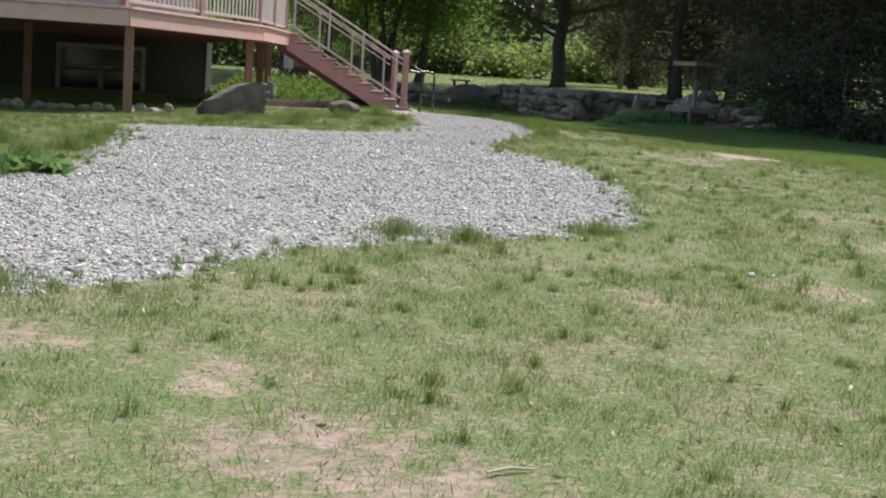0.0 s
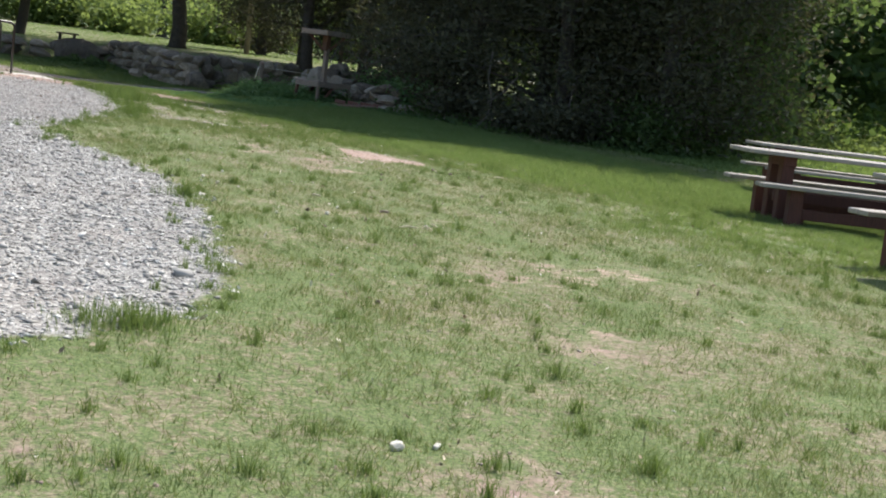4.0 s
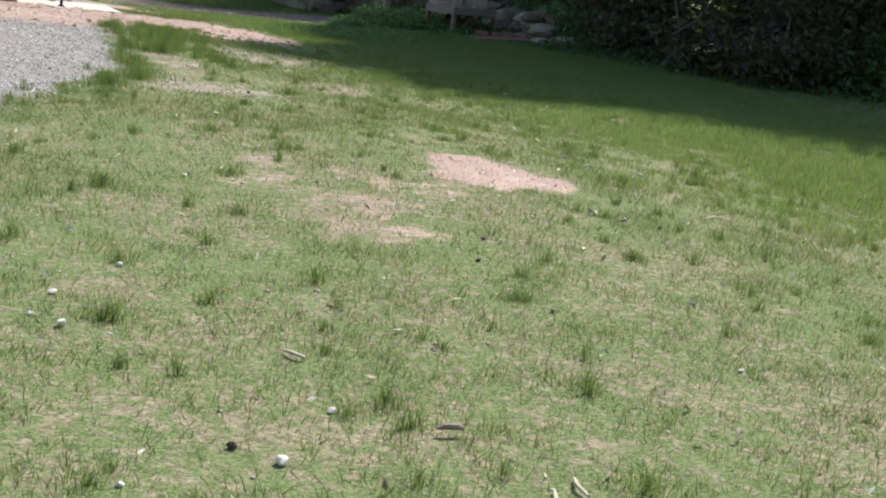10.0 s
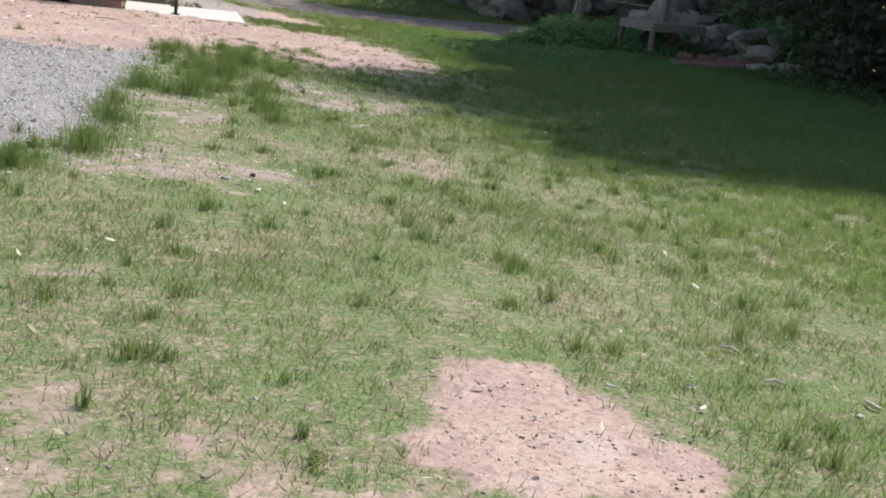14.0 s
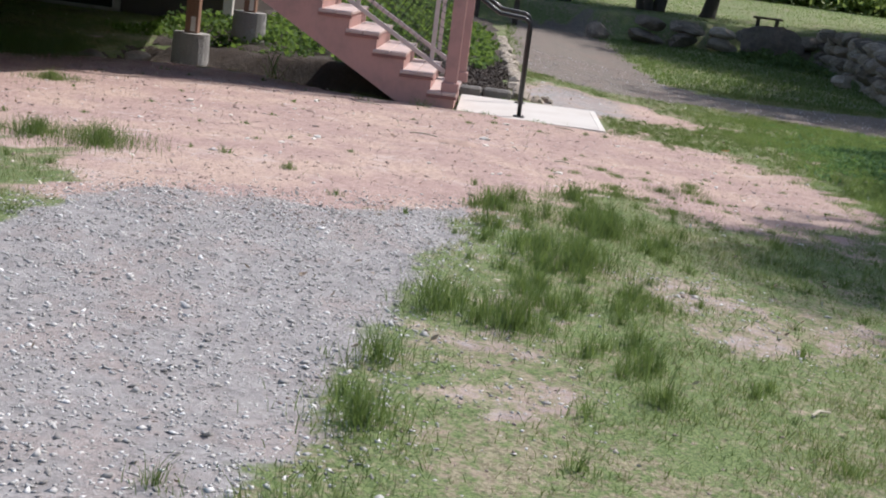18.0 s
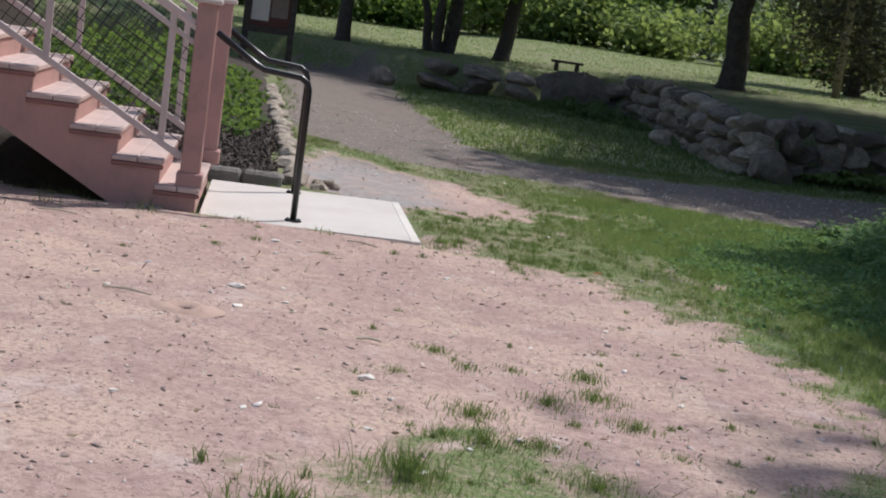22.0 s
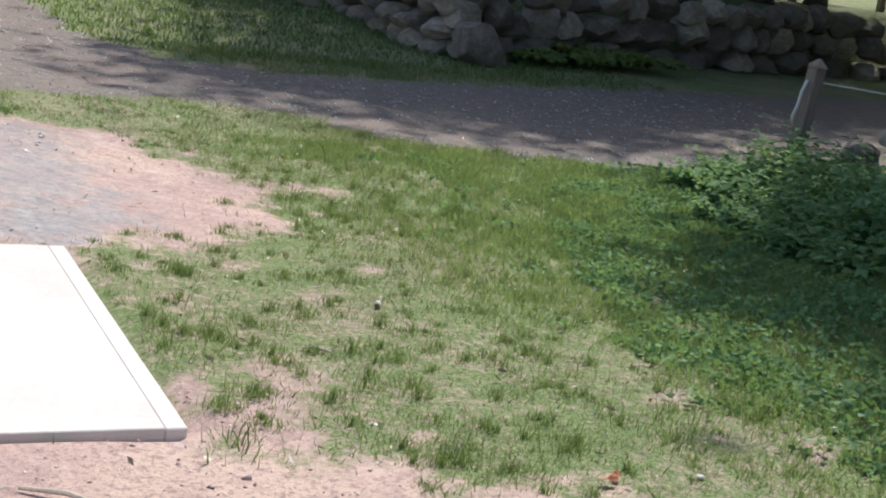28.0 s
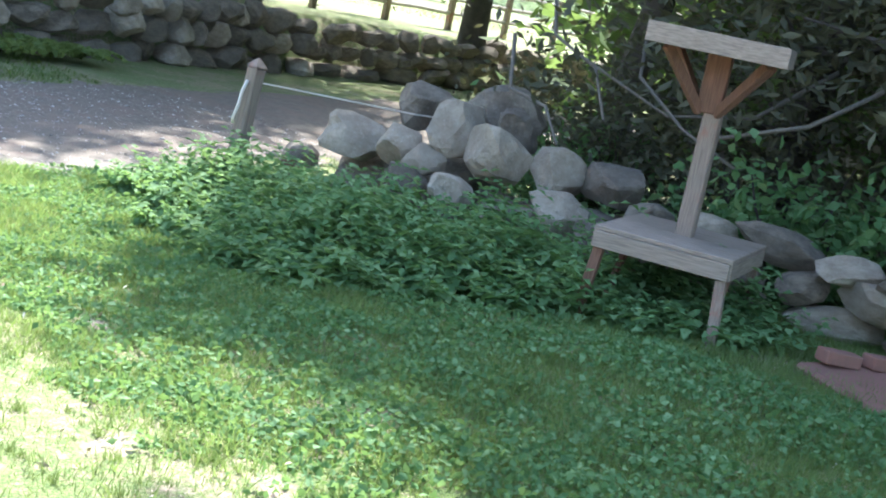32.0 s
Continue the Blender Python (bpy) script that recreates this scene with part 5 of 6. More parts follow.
# wooded rise that closes the view beyond the field
rx = np.linspace(-110, 150, 131)
rows = np.linspace(0, 1, 9)
RX, RU = np.meshgrid(rx, rows)
RY = 68 + 26 * RU + 2.0 * wobble(RX, RU * 9, 0.5, 61)
RZ = -0.5 + 8.5 * np.sin(RU * 1.57) + 0.9 * wobble(RX, RU * 6, 0.9, 62) * RU + 0.5 * wobble(RX, RU * 9, 2.4, 63) * RU
idx = np.arange(RX.size).reshape(RX.shape)
f = np.stack([idx[:-1, :-1], idx[:-1, 1:], idx[1:, 1:], idx[1:, :-1]], -1).reshape(-1, 4)
n = Nodes("far_woods")
c = n.mix(n.steps(n.noise(0.9, 7, 0.7), 0.35, 0.65), (0.07, 0.11, 0.045), (0.20, 0.27, 0.105))
ridge = quads("backdrop", np.stack([RX, RY, RZ], -1).reshape(-1, 3), f, n.done(c, 0.95, n.noise(1.6, 6, 0.7), 1.0, 0.8))
tagged(ridge, "hazy green wooded rise beyond the field", "hill", kind="structure")
# woods that close the place to the left and behind
for i, (x, y) in enumerate(((-20, 24), (-26, 14), (-28, 2), (-28, -12), (-27, -26), (-20, -38), (-8, -44), (5, -46), (18, -42), (30, -34), (38, -20), (44, -12))):
    build_tree("edge_tree", x, y, 10.0, 0.25, L_MID, "leafy tree at the edge of the grounds", 370 + i, 3.8, 1600, 0.36, 0.12, 9, clump=1.0)


# ---------------------------------------------------------------- low growth
def scatter(n, x0, x1, y0, y1, rng):
    return rng.uniform(x0, x1, n), rng.uniform(y0, y1, n)


def herb_patch(name, poly, count, leaf, tall, material, label, seed, edge=0.25, patchy=0.0):
    rng = np.random.default_rng(seed)
    xs, ys = [p[0] for p in poly], [p[1] for p in poly]
    x, y = scatter(count * 3, min(xs) - 0.3, max(xs) + 0.3, min(ys) - 0.3, max(ys) + 0.3, rng)
    d = inside(poly, x, y) + 0.12 * wobble(x, y, 7, seed)
    k = (d > 0) & (rng.random(len(x)) < np.clip(1.0 + patchy * (wobble(x, y, 5, seed + 3) + 0.7 * wobble(x, y, 13, seed + 4) - 0.45), 0.04, 1))
    x, y, d = x[k][:count], y[k][:count], d[k][:count]
    top = tall * (0.25 + 0.75 * ease(0, edge * 2, d)) * (0.75 + 0.35 * wobble(x, y, 6, seed + 1))
    z = height(x, y) + top * np.sqrt(rng.uniform(0.03, 1, len(x)))
    ob = leaves(name, np.stack([x, y, z], 1), leaf, material, None, rng, -0.1, 1.35)
    return tagged(ob, label, "plants", kind="stuff")


def stalk_patch(name, poly, count, tall, leaf, material, label, seed, edge=0.3):
    """Upright weeds: stalks with crossed pairs of leaves that grow smaller upwards."""
    rng = np.random.default_rng(seed)
    xs, ys = [p[0] for p in poly], [p[1] for p in poly]
    x, y = scatter(count * 4, min(xs) - 0.3, max(xs) + 0.3, min(ys) - 0.3, max(ys) + 0.3, rng)
    d = inside(poly, x, y) + 0.14 * wobble(x, y, 6, seed)
    k = d > 0
    x, y, d = x[k][:count], y[k][:count], d[k][:count]
    top = tall * (0.35 + 0.65 * ease(0, edge * 2, d)) * (0.8 + 0.3 * wobble(x, y, 5, seed + 1)) * rng.uniform(0.8, 1.15, len(x))
    nodes = 7
    u = np.linspace(0.18, 1.0, nodes)[None]
    turn = rng.uniform(0, 6.28, (len(x), 1)) + np.arange(nodes)[None] * 1.571 + rng.normal(size=(len(x), nodes)) * 0.25
    bend = rng.normal(size=(len(x), 2)) * 0.10
    cx, cy = x[:, None] + bend[:, :1] * u * u, y[:, None] + bend[:, 1:] * u * u
    cz = height(x, y)[:, None] + top[:, None] * u
    size = leaf * (1.15 - 0.6 * u) * rng.uniform(0.75, 1.25, (len(x), nodes))
    verts = []
    for side in (0, math.pi):
        a = turn + side
        out = np.stack([np.cos(a), np.sin(a), rng.normal(size=a.shape) * 0.25 - 0.15 + 0.3 * u], -1)
        wide = np.stack([-np.sin(a), np.cos(a), rng.normal(size=a.shape) * 0.2], -1) * size[..., None] * 0.36
        root = np.stack([cx, cy, cz], -1)
        mid, tip = root + out * size[..., None] * 0.55, root + out * size[..., None] * 1.15 - np.array([0, 0, 1.0]) * size[..., None] * 0.25
        mid[..., 2] += size * 0.10
        verts.append(np.stack([root, mid + wide, tip, mid - wide], 2).reshape(-1, 3))
    v = np.concatenate(verts)
    base = np.arange(len(v) // 4)[:, None] * 4
    f = np.concatenate([base + (0, 1, 2), base + (0, 2, 3)], 1).reshape(-1, 3)
    return tagged(quads(name, v, f, material), label, "plants", kind="stuff")


HERBS = [(4.8, 4.55), (4.45, 3.8), (4.1, 3.0), (3.85, 2.35), (3.92, 1.85), (4.1, 1.65), (4.35, 1.35), (4.6, 1.05), (4.95, 0.75), (5.15, 0.4), (5.5, 0.15), (6.1, 0.1), (6.2, 1.6), (6.0, 3.0), (5.9, 4.3), (5.3, 4.75)]
stalk_patch("nettle_patch", HERBS, 1500, 0.50, 0.088, L_NETTLE, "dense blue-green nettles in front of the boulders", 401)
stalk_patch("ivy_patch", [(5.0, 0.9), (5.1, 0.35), (5.45, 0.2), (5.75, 0.6), (5.6, 1.15)], 150, 0.26, 0.10, L_NETTLE, "broad dark leaves under the feeder table", 402, 0.15)
herb_patch("clover_patch", [(1.9, 0.5), (2.0, 1.0), (2.3, 1.75), (2.7, 2.7), (3.3, 4.0), (4.2, 5.0), (5.2, 5.0), (4.6, 2.5), (5.2, -0.2), (5.6, -1.6), (3.4, -2.6), (2.5, -1.7), (1.9, -0.4)], 34000, 0.0245, 0.075, L_HERB, "low broad-leaved weeds in the shaded lawn", 403, 0.25, 0.7)
rng = np.random.default_rng(404)
c = []
for x, y in zip(*scatter(170, 1.5, 3.9, -1.6, 4.8, rng)):
    if x > 1.5 + 0.35 * abs(rng.normal()) + 0.12 * max(0, y):
        k = int(rng.integers(8, 34))
        q = rng.normal(size=(k, 2)) * rng.uniform(0.03, 0.085)
        c.append(np.stack([x + q[:, 0], y + q[:, 1], height(x + q[:, 0], y + q[:, 1]) + rng.uniform(0.02, 0.06, k)], 1))
tagged(leaves("broadleaf_weeds", np.concatenate(c), 0.022, L_HERB, None, rng, -0.05, 1.35), "scattered rosettes of pale broad-leaved weeds in the lawn", "plants", kind="stuff")
herb_patch("bed_plants", [(-1.2, 4.6), (-1.15, 8.0), (-1.35, 14), (-3.0, 19), (-4.8, 14), (-4.6, 4.4), (-3.4, 3.4)], 14000, 0.06, 0.75, L_MID, "tall leafy perennials filling the flower bed", 405, 0.5)
herb_patch("understair_weeds", [(-2.3, 2.0), (-3.2, 2.6), (-4.6, 3.3), (-6.0, 4.5), (-5.0, 6.0), (-2.6, 4.2)], 4500, 0.05, 0.5, L_MID, "bright weeds growing below the stairs", 407, 0.4)
herb_patch("hedge_weeds", [(5.6, -1.2), (6.3, -3.2), (7.6, -5.2), (9.4, -6.6), (13.0, -4.0), (13, -2.4), (9.6, -4.6), (8.0, -3.0), (6.9, -1.0)], 7000, 0.055, 0.32, L_DARK, "dark weeds along the hedge's foot", 409, 0.4)
# the paler leaf colour stands in for sun on this growth
herb_patch("rough_growth", [(12.5, -4.4), (16, -2.6), (22, -2.8), (30, -6), (30, -1.5), (22, 0.5), (16, 0.2), (12.5, -2.0)], 9000, 0.09, 0.5, L_LIGHT, "rough green growth below the trees", 411, 0.6)
herb_patch("yellow_flowers", [(15.5, -5.6), (18.5, -4.4), (23.5, -6.6), (24.5, -9.0), (19.5, -7.6)], 4200, 0.07, 0.26, L_YELLOW, "patch of yellow wild flowers in rough grass", 413, 0.5)
herb_patch("wall_weeds", [(4.6, 18.4), (6.2, 17.0), (6.3, 20.6), (4.0, 20.4)], 2500, 0.07, 0.3, L_DARK, "dark weeds at the foot of the bending wall", 415, 0.4)
herb_patch("leafy_weed", [(-8.7, -18.6), (-8.15, -18.65), (-8.1, -18.25), (-8.65, -18.15)], 110, 0.15, 0.24, L_HERB, "broad-leaved green weed beside the crushed stone", 417, 0.3)


def build_fern(x, y, size, seed):
    rng = np.random.default_rng(seed)
    r = random.Random(seed)
    c = []
    for i in range(13):
        a = r.uniform(0, 6.28)
        ln = size * r.uniform(0.7, 1.1)
        u = np.linspace(0.12, 1, 16)
        rad, zz = ln * u, ln * 0.95 * u - ln * 0.75 * u ** 2
        for side in (-1, 0, 1):
            w = side * 0.10 * ln * np.sin(3.1 * np.minimum(1, u * 0.95))
            c.append(np.stack([rad * math.cos(a) - w * math.sin(a), rad * math.sin(a) + w * math.cos(a), zz + 0.03], 1))
    # fronds take the pale leaf colour to look sunlit
    ob = leaves("fern", np.concatenate(c), 0.055 * size / 0.6, L_LIGHT, None, rng, 0.0, 1.5)
    ob.matrix_world = pose(x, y, ground_z(x, y))
    tagged(ob, "green fern with arching fronds at the wall's foot", "fern", "ferns by the wall")


M_TWIG = wood_mat("dead_twig_bark", (0.21, 0.18, 0.155), (0.10, 0.085, 0.07))
# dead twigs under the hedge and a spiky weed below the stairs
for i, pts in enumerate((((7.1, -3.4, 1.5), (6.95, -3.6, 1.0), (7.0, -3.75, 0.6), (6.85, -3.9, 0.3), (6.6, -4.0, 0.1)), ((6.9, -3.75, 0.55), (7.15, -3.85, 0.75), (7.4, -3.9, 1.1)),
                         ((6.9, 3.2, 1.3), (6.6, 2.9, 0.95), (6.5, 2.5, 0.9), (6.3, 2.2, 0.7)), ((8.2, -4.6, 1.2), (8.0, -4.8, 0.6), (7.9, -4.9, 0.1)), ((7.6, 2.6, 1.6), (7.2, 2.3, 1.2), (6.9, 1.7, 0.95), (6.8, 1.2, 0.8)), ((7.5, 3.4, 1.7), (7.1, 3.0, 1.35), (6.95, 2.5, 1.2), (6.6, 2.1, 0.9)), ((7.8, 1.2, 1.5), (7.4, 1.5, 1.1), (7.0, 1.9, 1.0), (6.8, 2.5, 1.25)), ((7.4, 0.6, 1.5), (7.0, 0.9, 1.15), (6.8, 1.4, 0.95)))):
    tw = link("dead_branch", tube([Vector(p) for p in pts], [0.016, 0.014, 0.012, 0.010, 0.007][:len(pts)], 6), M_TWIG, smooth=True)
    tagged(tw, "bare grey dead branch below the cedars", "branch", "dead branches")
rw = np.random.default_rng(61)
for i, (x, y, s, k) in enumerate(((-3.3, 0.75, 0.34, 14), (-1.75, -0.25, 0.10, 24), (-2.3, -0.4, 0.07, 22), (-1.15, -0.15, 0.05, 24), (-0.6, -0.12, 0.045, 20), (0.1, -0.12, 0.055, 26))):
    px, py = x + rw.normal(size=k) * 0.05, y + rw.normal(size=k) * 0.05
    ob = blades("spiky_weed", np.stack([px, py, height(px, py) - 0.01], 1), np.full(k, s), np.full(k, 0.010 if i == 0 else 0.005), L_TUFT, rw, 0.9)
    tagged(ob, "small spiky grass weed rooted in the dirt", "weed", "weeds in the dirt")
for i, (x, y, s) in enumerate(((7.35, 10.75, 0.55), (7.8, 10.85, 0.65), (8.3, 10.95, 0.6), (8.75, 11.1, 0.55), (6.95, 10.6, 0.4))):
    build_fern(x, y, s, 500 + i)


# ---------------------------------------------------------------- crushed stone, pebbles and litter
def chips(name, x, y, size, material, seed, label, flat=0.6):
    """Angular stone chips: six-cornered, eight faces each."""
    rng = np.random.default_rng(seed)
    n = len(x)
    base = np.array([(1, 0, 0), (0, 1, 0), (-1, 0, 0), (0, -1, 0), (0, 0, 1), (0, 0, -1)], float)
    v = base[None] * rng.uniform(0.45, 1.2, (n, 6, 1)) + rng.normal(size=(n, 6, 3)) * 0.2
    v[:, :, 2] *= flat
    s = size * rng.lognormal(0, 0.38, n)
    a = rng.uniform(0, 6.28, n)
    ca, sa = np.cos(a)[:, None], np.sin(a)[:, None]
    tilt = rng.normal(size=(n, 1)) * 0.25
    px, py, pz = v[:, :, 0] * 1.25, v[:, :, 1], v[:, :, 2]
    pz = pz + px * tilt
    v = np.stack([px * ca - py * sa, px * sa + py * ca, pz], -1) * s[:, None, None] * 0.5
    z = height(x, y) + 0.012 * wobble(x, y, 2.1, 3) + 0.006 * wobble(x, y, 8, 4) + s * 0.04
    v += np.stack([x, y, z], -1)[:, None]
    f = np.array([(0, 1, 4), (1, 2, 4), (2, 3, 4), (3, 0, 4), (1, 0, 5), (2, 1, 5), (3, 2, 5), (0, 3, 5)])
    faces = (np.arange(n)[:, None, None] * 6 + f[None]).reshape(-1, 3)
    return tagged(quads(name, v.reshape(-1, 3), faces, material), label, "stones", kind="stuff")


n = Nodes("stone_chips")
c = n.ramp(n.island(), (0.0, (0.25, 0.232, 0.215)), (0.45, (0.42, 0.40, 0.38)), (0.8, (0.56, 0.535, 0.515)), (1.0, (0.80, 0.78, 0.76)))
c = n.mix(n.math('MULTIPLY', n.steps(n.noise(1.1, 5, 0.65), 0.52, 0.68), 0.4), c, (0.66, 0.635, 0.61))
M_CHIP = n.done(c, 0.85, n.noise(60), 0.3, 0.004)
n = Nodes("dirt_pebbles")
c = n.ramp(n.island(), (0.0, (0.22, 0.165, 0.145)), (0.4, (0.36, 0.275, 0.24)), (0.75, (0.46, 0.36, 0.32)), (1.0, (0.78, 0.73, 0.7)))
M_PEBBLE = n.done(c, 0.9, n.noise(60), 0.3, 0.004)

rng = np.random.default_rng(9)
x, y = scatter(260000, -12, -1, -25, -6, rng)
g, d, p, m = zones(x, y)
far = ease(-14.0, -9.5, y)
keep = rng.random(len(x)) < np.maximum(g, ease(-0.12, 0.1, inside(PAD, x, y) + 0.1 * wobble(x, y, 9, 1)) * (0.8 - 0.35 * far))
chips("crushed_stone", x[keep], y[keep], (0.0235 - 0.0100 * far)[keep], M_CHIP, 11, "bed of grey crushed stone", 0.42)
x, y = scatter(46000, -3.8, 1.0, -12.6, -5.6, rng)
g, d, p, m = zones(x, y)
keep = (inside(PAD, x, y) > -0.1 - 0.3 * rng.random(len(x)) ** 2) | (rng.random(len(x)) < p)
chips("fine_gravel", x[keep], y[keep], 0.0125, M_CHIP, 12, "fine grey gravel trodden into the ground", 0.6)
x, y = scatter(52000, -6, 1.8, -7.5, 2.2, rng)
g, d, p, m = zones(x, y)
keep = (rng.random(len(x)) < 0.55 * d) & ~((x > -1.5) & (x < 0.05) & (y > -0.03))
sx, sy = scatter(2600, -6, 1.6, -7.2, 0.4, rng)
g2, d2, p2, m2 = zones(sx, sy)
k2 = (rng.random(len(sx)) < 0.6 * d2) & ~((sx > -1.5) & (sx < 0.05) & (sy > -0.03)) & (inside(HOLLOW, sx, sy) < 0)
chips("dirt_clods", sx[k2], sy[k2], 0.021, M_PEBBLE, 17, "larger stones and clods lying on the sandy dirt", 0.55)
chips("dirt_pebbles", x[keep], y[keep], 0.0085, M_PEBBLE, 13, "scattered pebbles and grit on the sandy dirt", 0.55)
x, y = scatter(110000, -9, 5, -27, 6, rng)
g, d, p, m = zones(x, y)
keep = rng.random(len(x)) < 0.03 + 0.42 * d * (1 - g) * (y < -6)
chips("lawn_litter", x[keep], y[keep], 0.0125, M_PEBBLE, 14, "small stones and dry litter in the lawn", 0.5)
x, y = scatter(16000, -1, 9, 4, 12, rng)
g, d, p, m = zones(x, y)
keep = rng.random(len(x)) < 0.6 * p
chips("drive_grit", x[keep], y[keep], 0.018, M_CHIP, 15, "grey grit on the drive", 0.5)
x, y = scatter(52000, -2.2, 1.0, -15.7, -6.6, rng)
g, d, p, m = zones(x, y)
keep = rng.random(len(x)) < 0.4 * d * (1 - g)
chips("bare_patch_grit", x[keep], y[keep], 0.0085, M_PEBBLE, 16, "loose grit and stone bits on bare spots", 0.6)
x, y = scatter(15000, -9, 5, -27, 6, rng)
g, d, p, m = zones(x, y)
k = rng.random(len(x)) < (0.22 + 0.05 * d) * (1 - g) * (1 - m)
x, y = x[k], y[k]
ob = leaves("dry_litter", np.stack([x, y, height(x, y) + 0.012 * wobble(x, y, 2.1, 3) + 0.018], 1), 0.013, L_DRY, None, rng, 0.0, 2.6)
tagged(ob, "dry leaf scraps and straw lying in the lawn", "litter", kind="stuff")
x, y = scatter(9000, -2.2, -0.85, 2.0, 6.0, rng)
k = inside(BED, x, y) > 0.1
x, y = x[k], y[k]
n = Nodes("mulch_chips")
M_BIT = n.done(n.ramp(n.island(), (0.0, (0.03, 0.021, 0.017)), (0.6, (0.075, 0.055, 0.044)), (1.0, (0.2, 0.165, 0.14))), 0.9)
ob = leaves("mulch_bits", np.stack([x, y, height(x, y) + 0.10 + 0.03 * wobble(x, y, 5, 21) + 0.06 * ease(0.3, 1.0, inside(BED, x, y))], 1), 0.018, M_BIT, None, rng, 0.0, 1.8)
tagged(ob, "dark bark chips on the flower bed", "mulch", kind="stuff")
# small burrow in the dirt: a raised ring round a shallow hole
bm = bmesh.new()
rings = []
for rad, z in ((0.02, -0.012), (0.045, 0.002), (0.075, 0.014), (0.115, 0.006), (0.17, -0.012)):
    rings.append([bm.verts.new((rad * math.cos(a) * (1 + 0.12 * math.sin(3 * a + rad * 40)), rad * math.sin(a), z + 0.003 * math.sin(5 * a + 60 * rad))) for a in (6.2832 * k / 22 for k in range(22))])
for q, w in zip(rings, rings[1:]):
    for k in range(22):
        bm.faces.new((q[k], q[(k + 1) % 22], w[(k + 1) % 22], w[k]))
bm.faces.new(rings[0])
M_FRESH = paint_mat("fresh_orange_soil", (0.46, 0.325, 0.265), (0.30, 0.205, 0.165), 0.95, 0.9)
ob = link("burrow_mound", bm, M_FRESH, smooth=True)
ob.matrix_world = pose(-1.32, -3.19, ground_z(-1.32, -3.19) + 0.009) @ Matrix.Scale(0.95, 4)
tagged(ob, "small ring of fresh orange soil round a burrow", "mound")
put_rock("white_stone", -4.13, -22.5, 0.07, 0.055, 0.04, 90, M_WHITE, "single white stone lying in the lawn", "stone", 0.15)
for i, (x, y, ln, a) in enumerate(((-6.65, -26.15, 0.16, 10), (-1.69, -18.0, 0.17, 75), (-1.86, -18.05, 0.16, 4), (-0.41, -0.42, 0.22, -35), (-2.19, -0.8, 0.24, -12), (-1.57, -3.0, 0.22, -18), (-3.3, 1.6, 0.35, 12), (0.0, -14.9, 0.1, 60), (-0.55, -3.26, 0.11, -8), (-2.06, -16.93, 0.09, 120), (-1.59, -17.91, 0.12, 80), (0.74, -13.02, 0.08, -50), (1.03, -13.47, 0.08, 100), (0.75, -13.36, 0.07, -20), (0.68, -14.87, 0.14, 10), (0.15, -8.64, 0.1, 40), (0.62, 0.68, 0.1, -30))):
    st = link("dry_stick", tube([(-ln / 2, 0, 0.012), (0, 0.012, 0.018), (ln / 2, 0, 0.012)], [0.005, 0.007, 0.004], 6), M_STICK)
    st.matrix_world = pose(x, y, ground_z(x, y), 0, 0, a)
    tagged(st, "short pale dry stick on the ground", "stick", "dry sticks")
for i, (x, y, s) in enumerate(((-1.12, -2.42, 0.11), (-0.94, -0.75, 0.08), (-1.1, -2.9, 0.07), (-2.6, -1.2, 0.09), (-3.4, -2.6, 0.1), (-2.2, -4.2, 0.08), (-0.6, -3.9, 0.07), *[(r.uniform(-3.6, 1.0), r.uniform(-5.6, -0.3), r.uniform(0.022, 0.055)) for _ in range(30)])):
    put_rock("pale_stone", x, y, s, s * 0.7, s * 0.4, 95 + i, M_WHITE, "small pale stone bedded in the dirt", "stone", 0.35, 30 * i, 0.3, "pale stones in the dirt")

# odd bits lying in the lawn
for i, (x, y, s) in enumerate(((-2.07, -17.36, 0.035), (-2.69, -16.28, 0.035), (-2.70, -16.63, 0.045), (-2.78, -16.5, 0.03), (-2.43, -15.94, 0.03), (-0.6, -17.1, 0.03), (-2.3, -17.7, 0.05), (-2.7, -17.8, 0.03), (0.93, -13.58, 0.03), (1.36, -0.47, 0.03), (-3.99, -22.5, 0.04), (-0.67, -10.9, 0.035), (1.1, 1.28, 0.035))):
    put_rock("pale_stone", x, y, s, s * 0.8, s * 0.6, 160 + i, M_WHITE, "small white stone lying in the grass", "stone", 0.1, 40 * i, 0.3, "pale stones in the lawn")
for i, (x, y, s) in enumerate(((-1.02, -15.85, 0.035), (-0.85, -15.5, 0.04), (-1.0, -16.5, 0.035), (0.43, -15.7, 0.035), (-0.67, -10.53, 0.045), (1.07, 1.22, 0.05), (0.9, -15.9, 0.04), (-2.4, -17.6, 0.05), (-3.2, -20.4, 0.05), (1.6, -0.9, 0.035))):
    put_rock("dark_clod", x, y, s * 0.75, s * 0.62, s * 0.5, 180 + i, M_CLOD, "dark brown clod of dry soil in the grass", "clod", 0.12, 50 * i, 0.0, "clods in the lawn", 0.35)
for i, (x, y, ln, a) in enumerate(((-1.8, -17.55, 0.075, -8), (0.05, -15.08, 0.05, 20), (-0.04, -14.91, 0.04, 70))):
    bm = tube([(-ln / 2, 0, 0.02), (-ln * 0.2, 0, 0.026), (ln * 0.25, 0.004, 0.024), (ln / 2, 0.006, 0.018)], [0.005, 0.010, 0.010, 0.005], 8)
    ob = link("wood_chunk", bm, M_GREY)
    ob.matrix_world = pose(x, y, ground_z(x, y) + 0.004, 0, 0, a)
    tagged(ob, "short broken piece of brown wood in the grass", "wood", "wood pieces in the lawn")
n = Nodes("orange_dead_leaf")
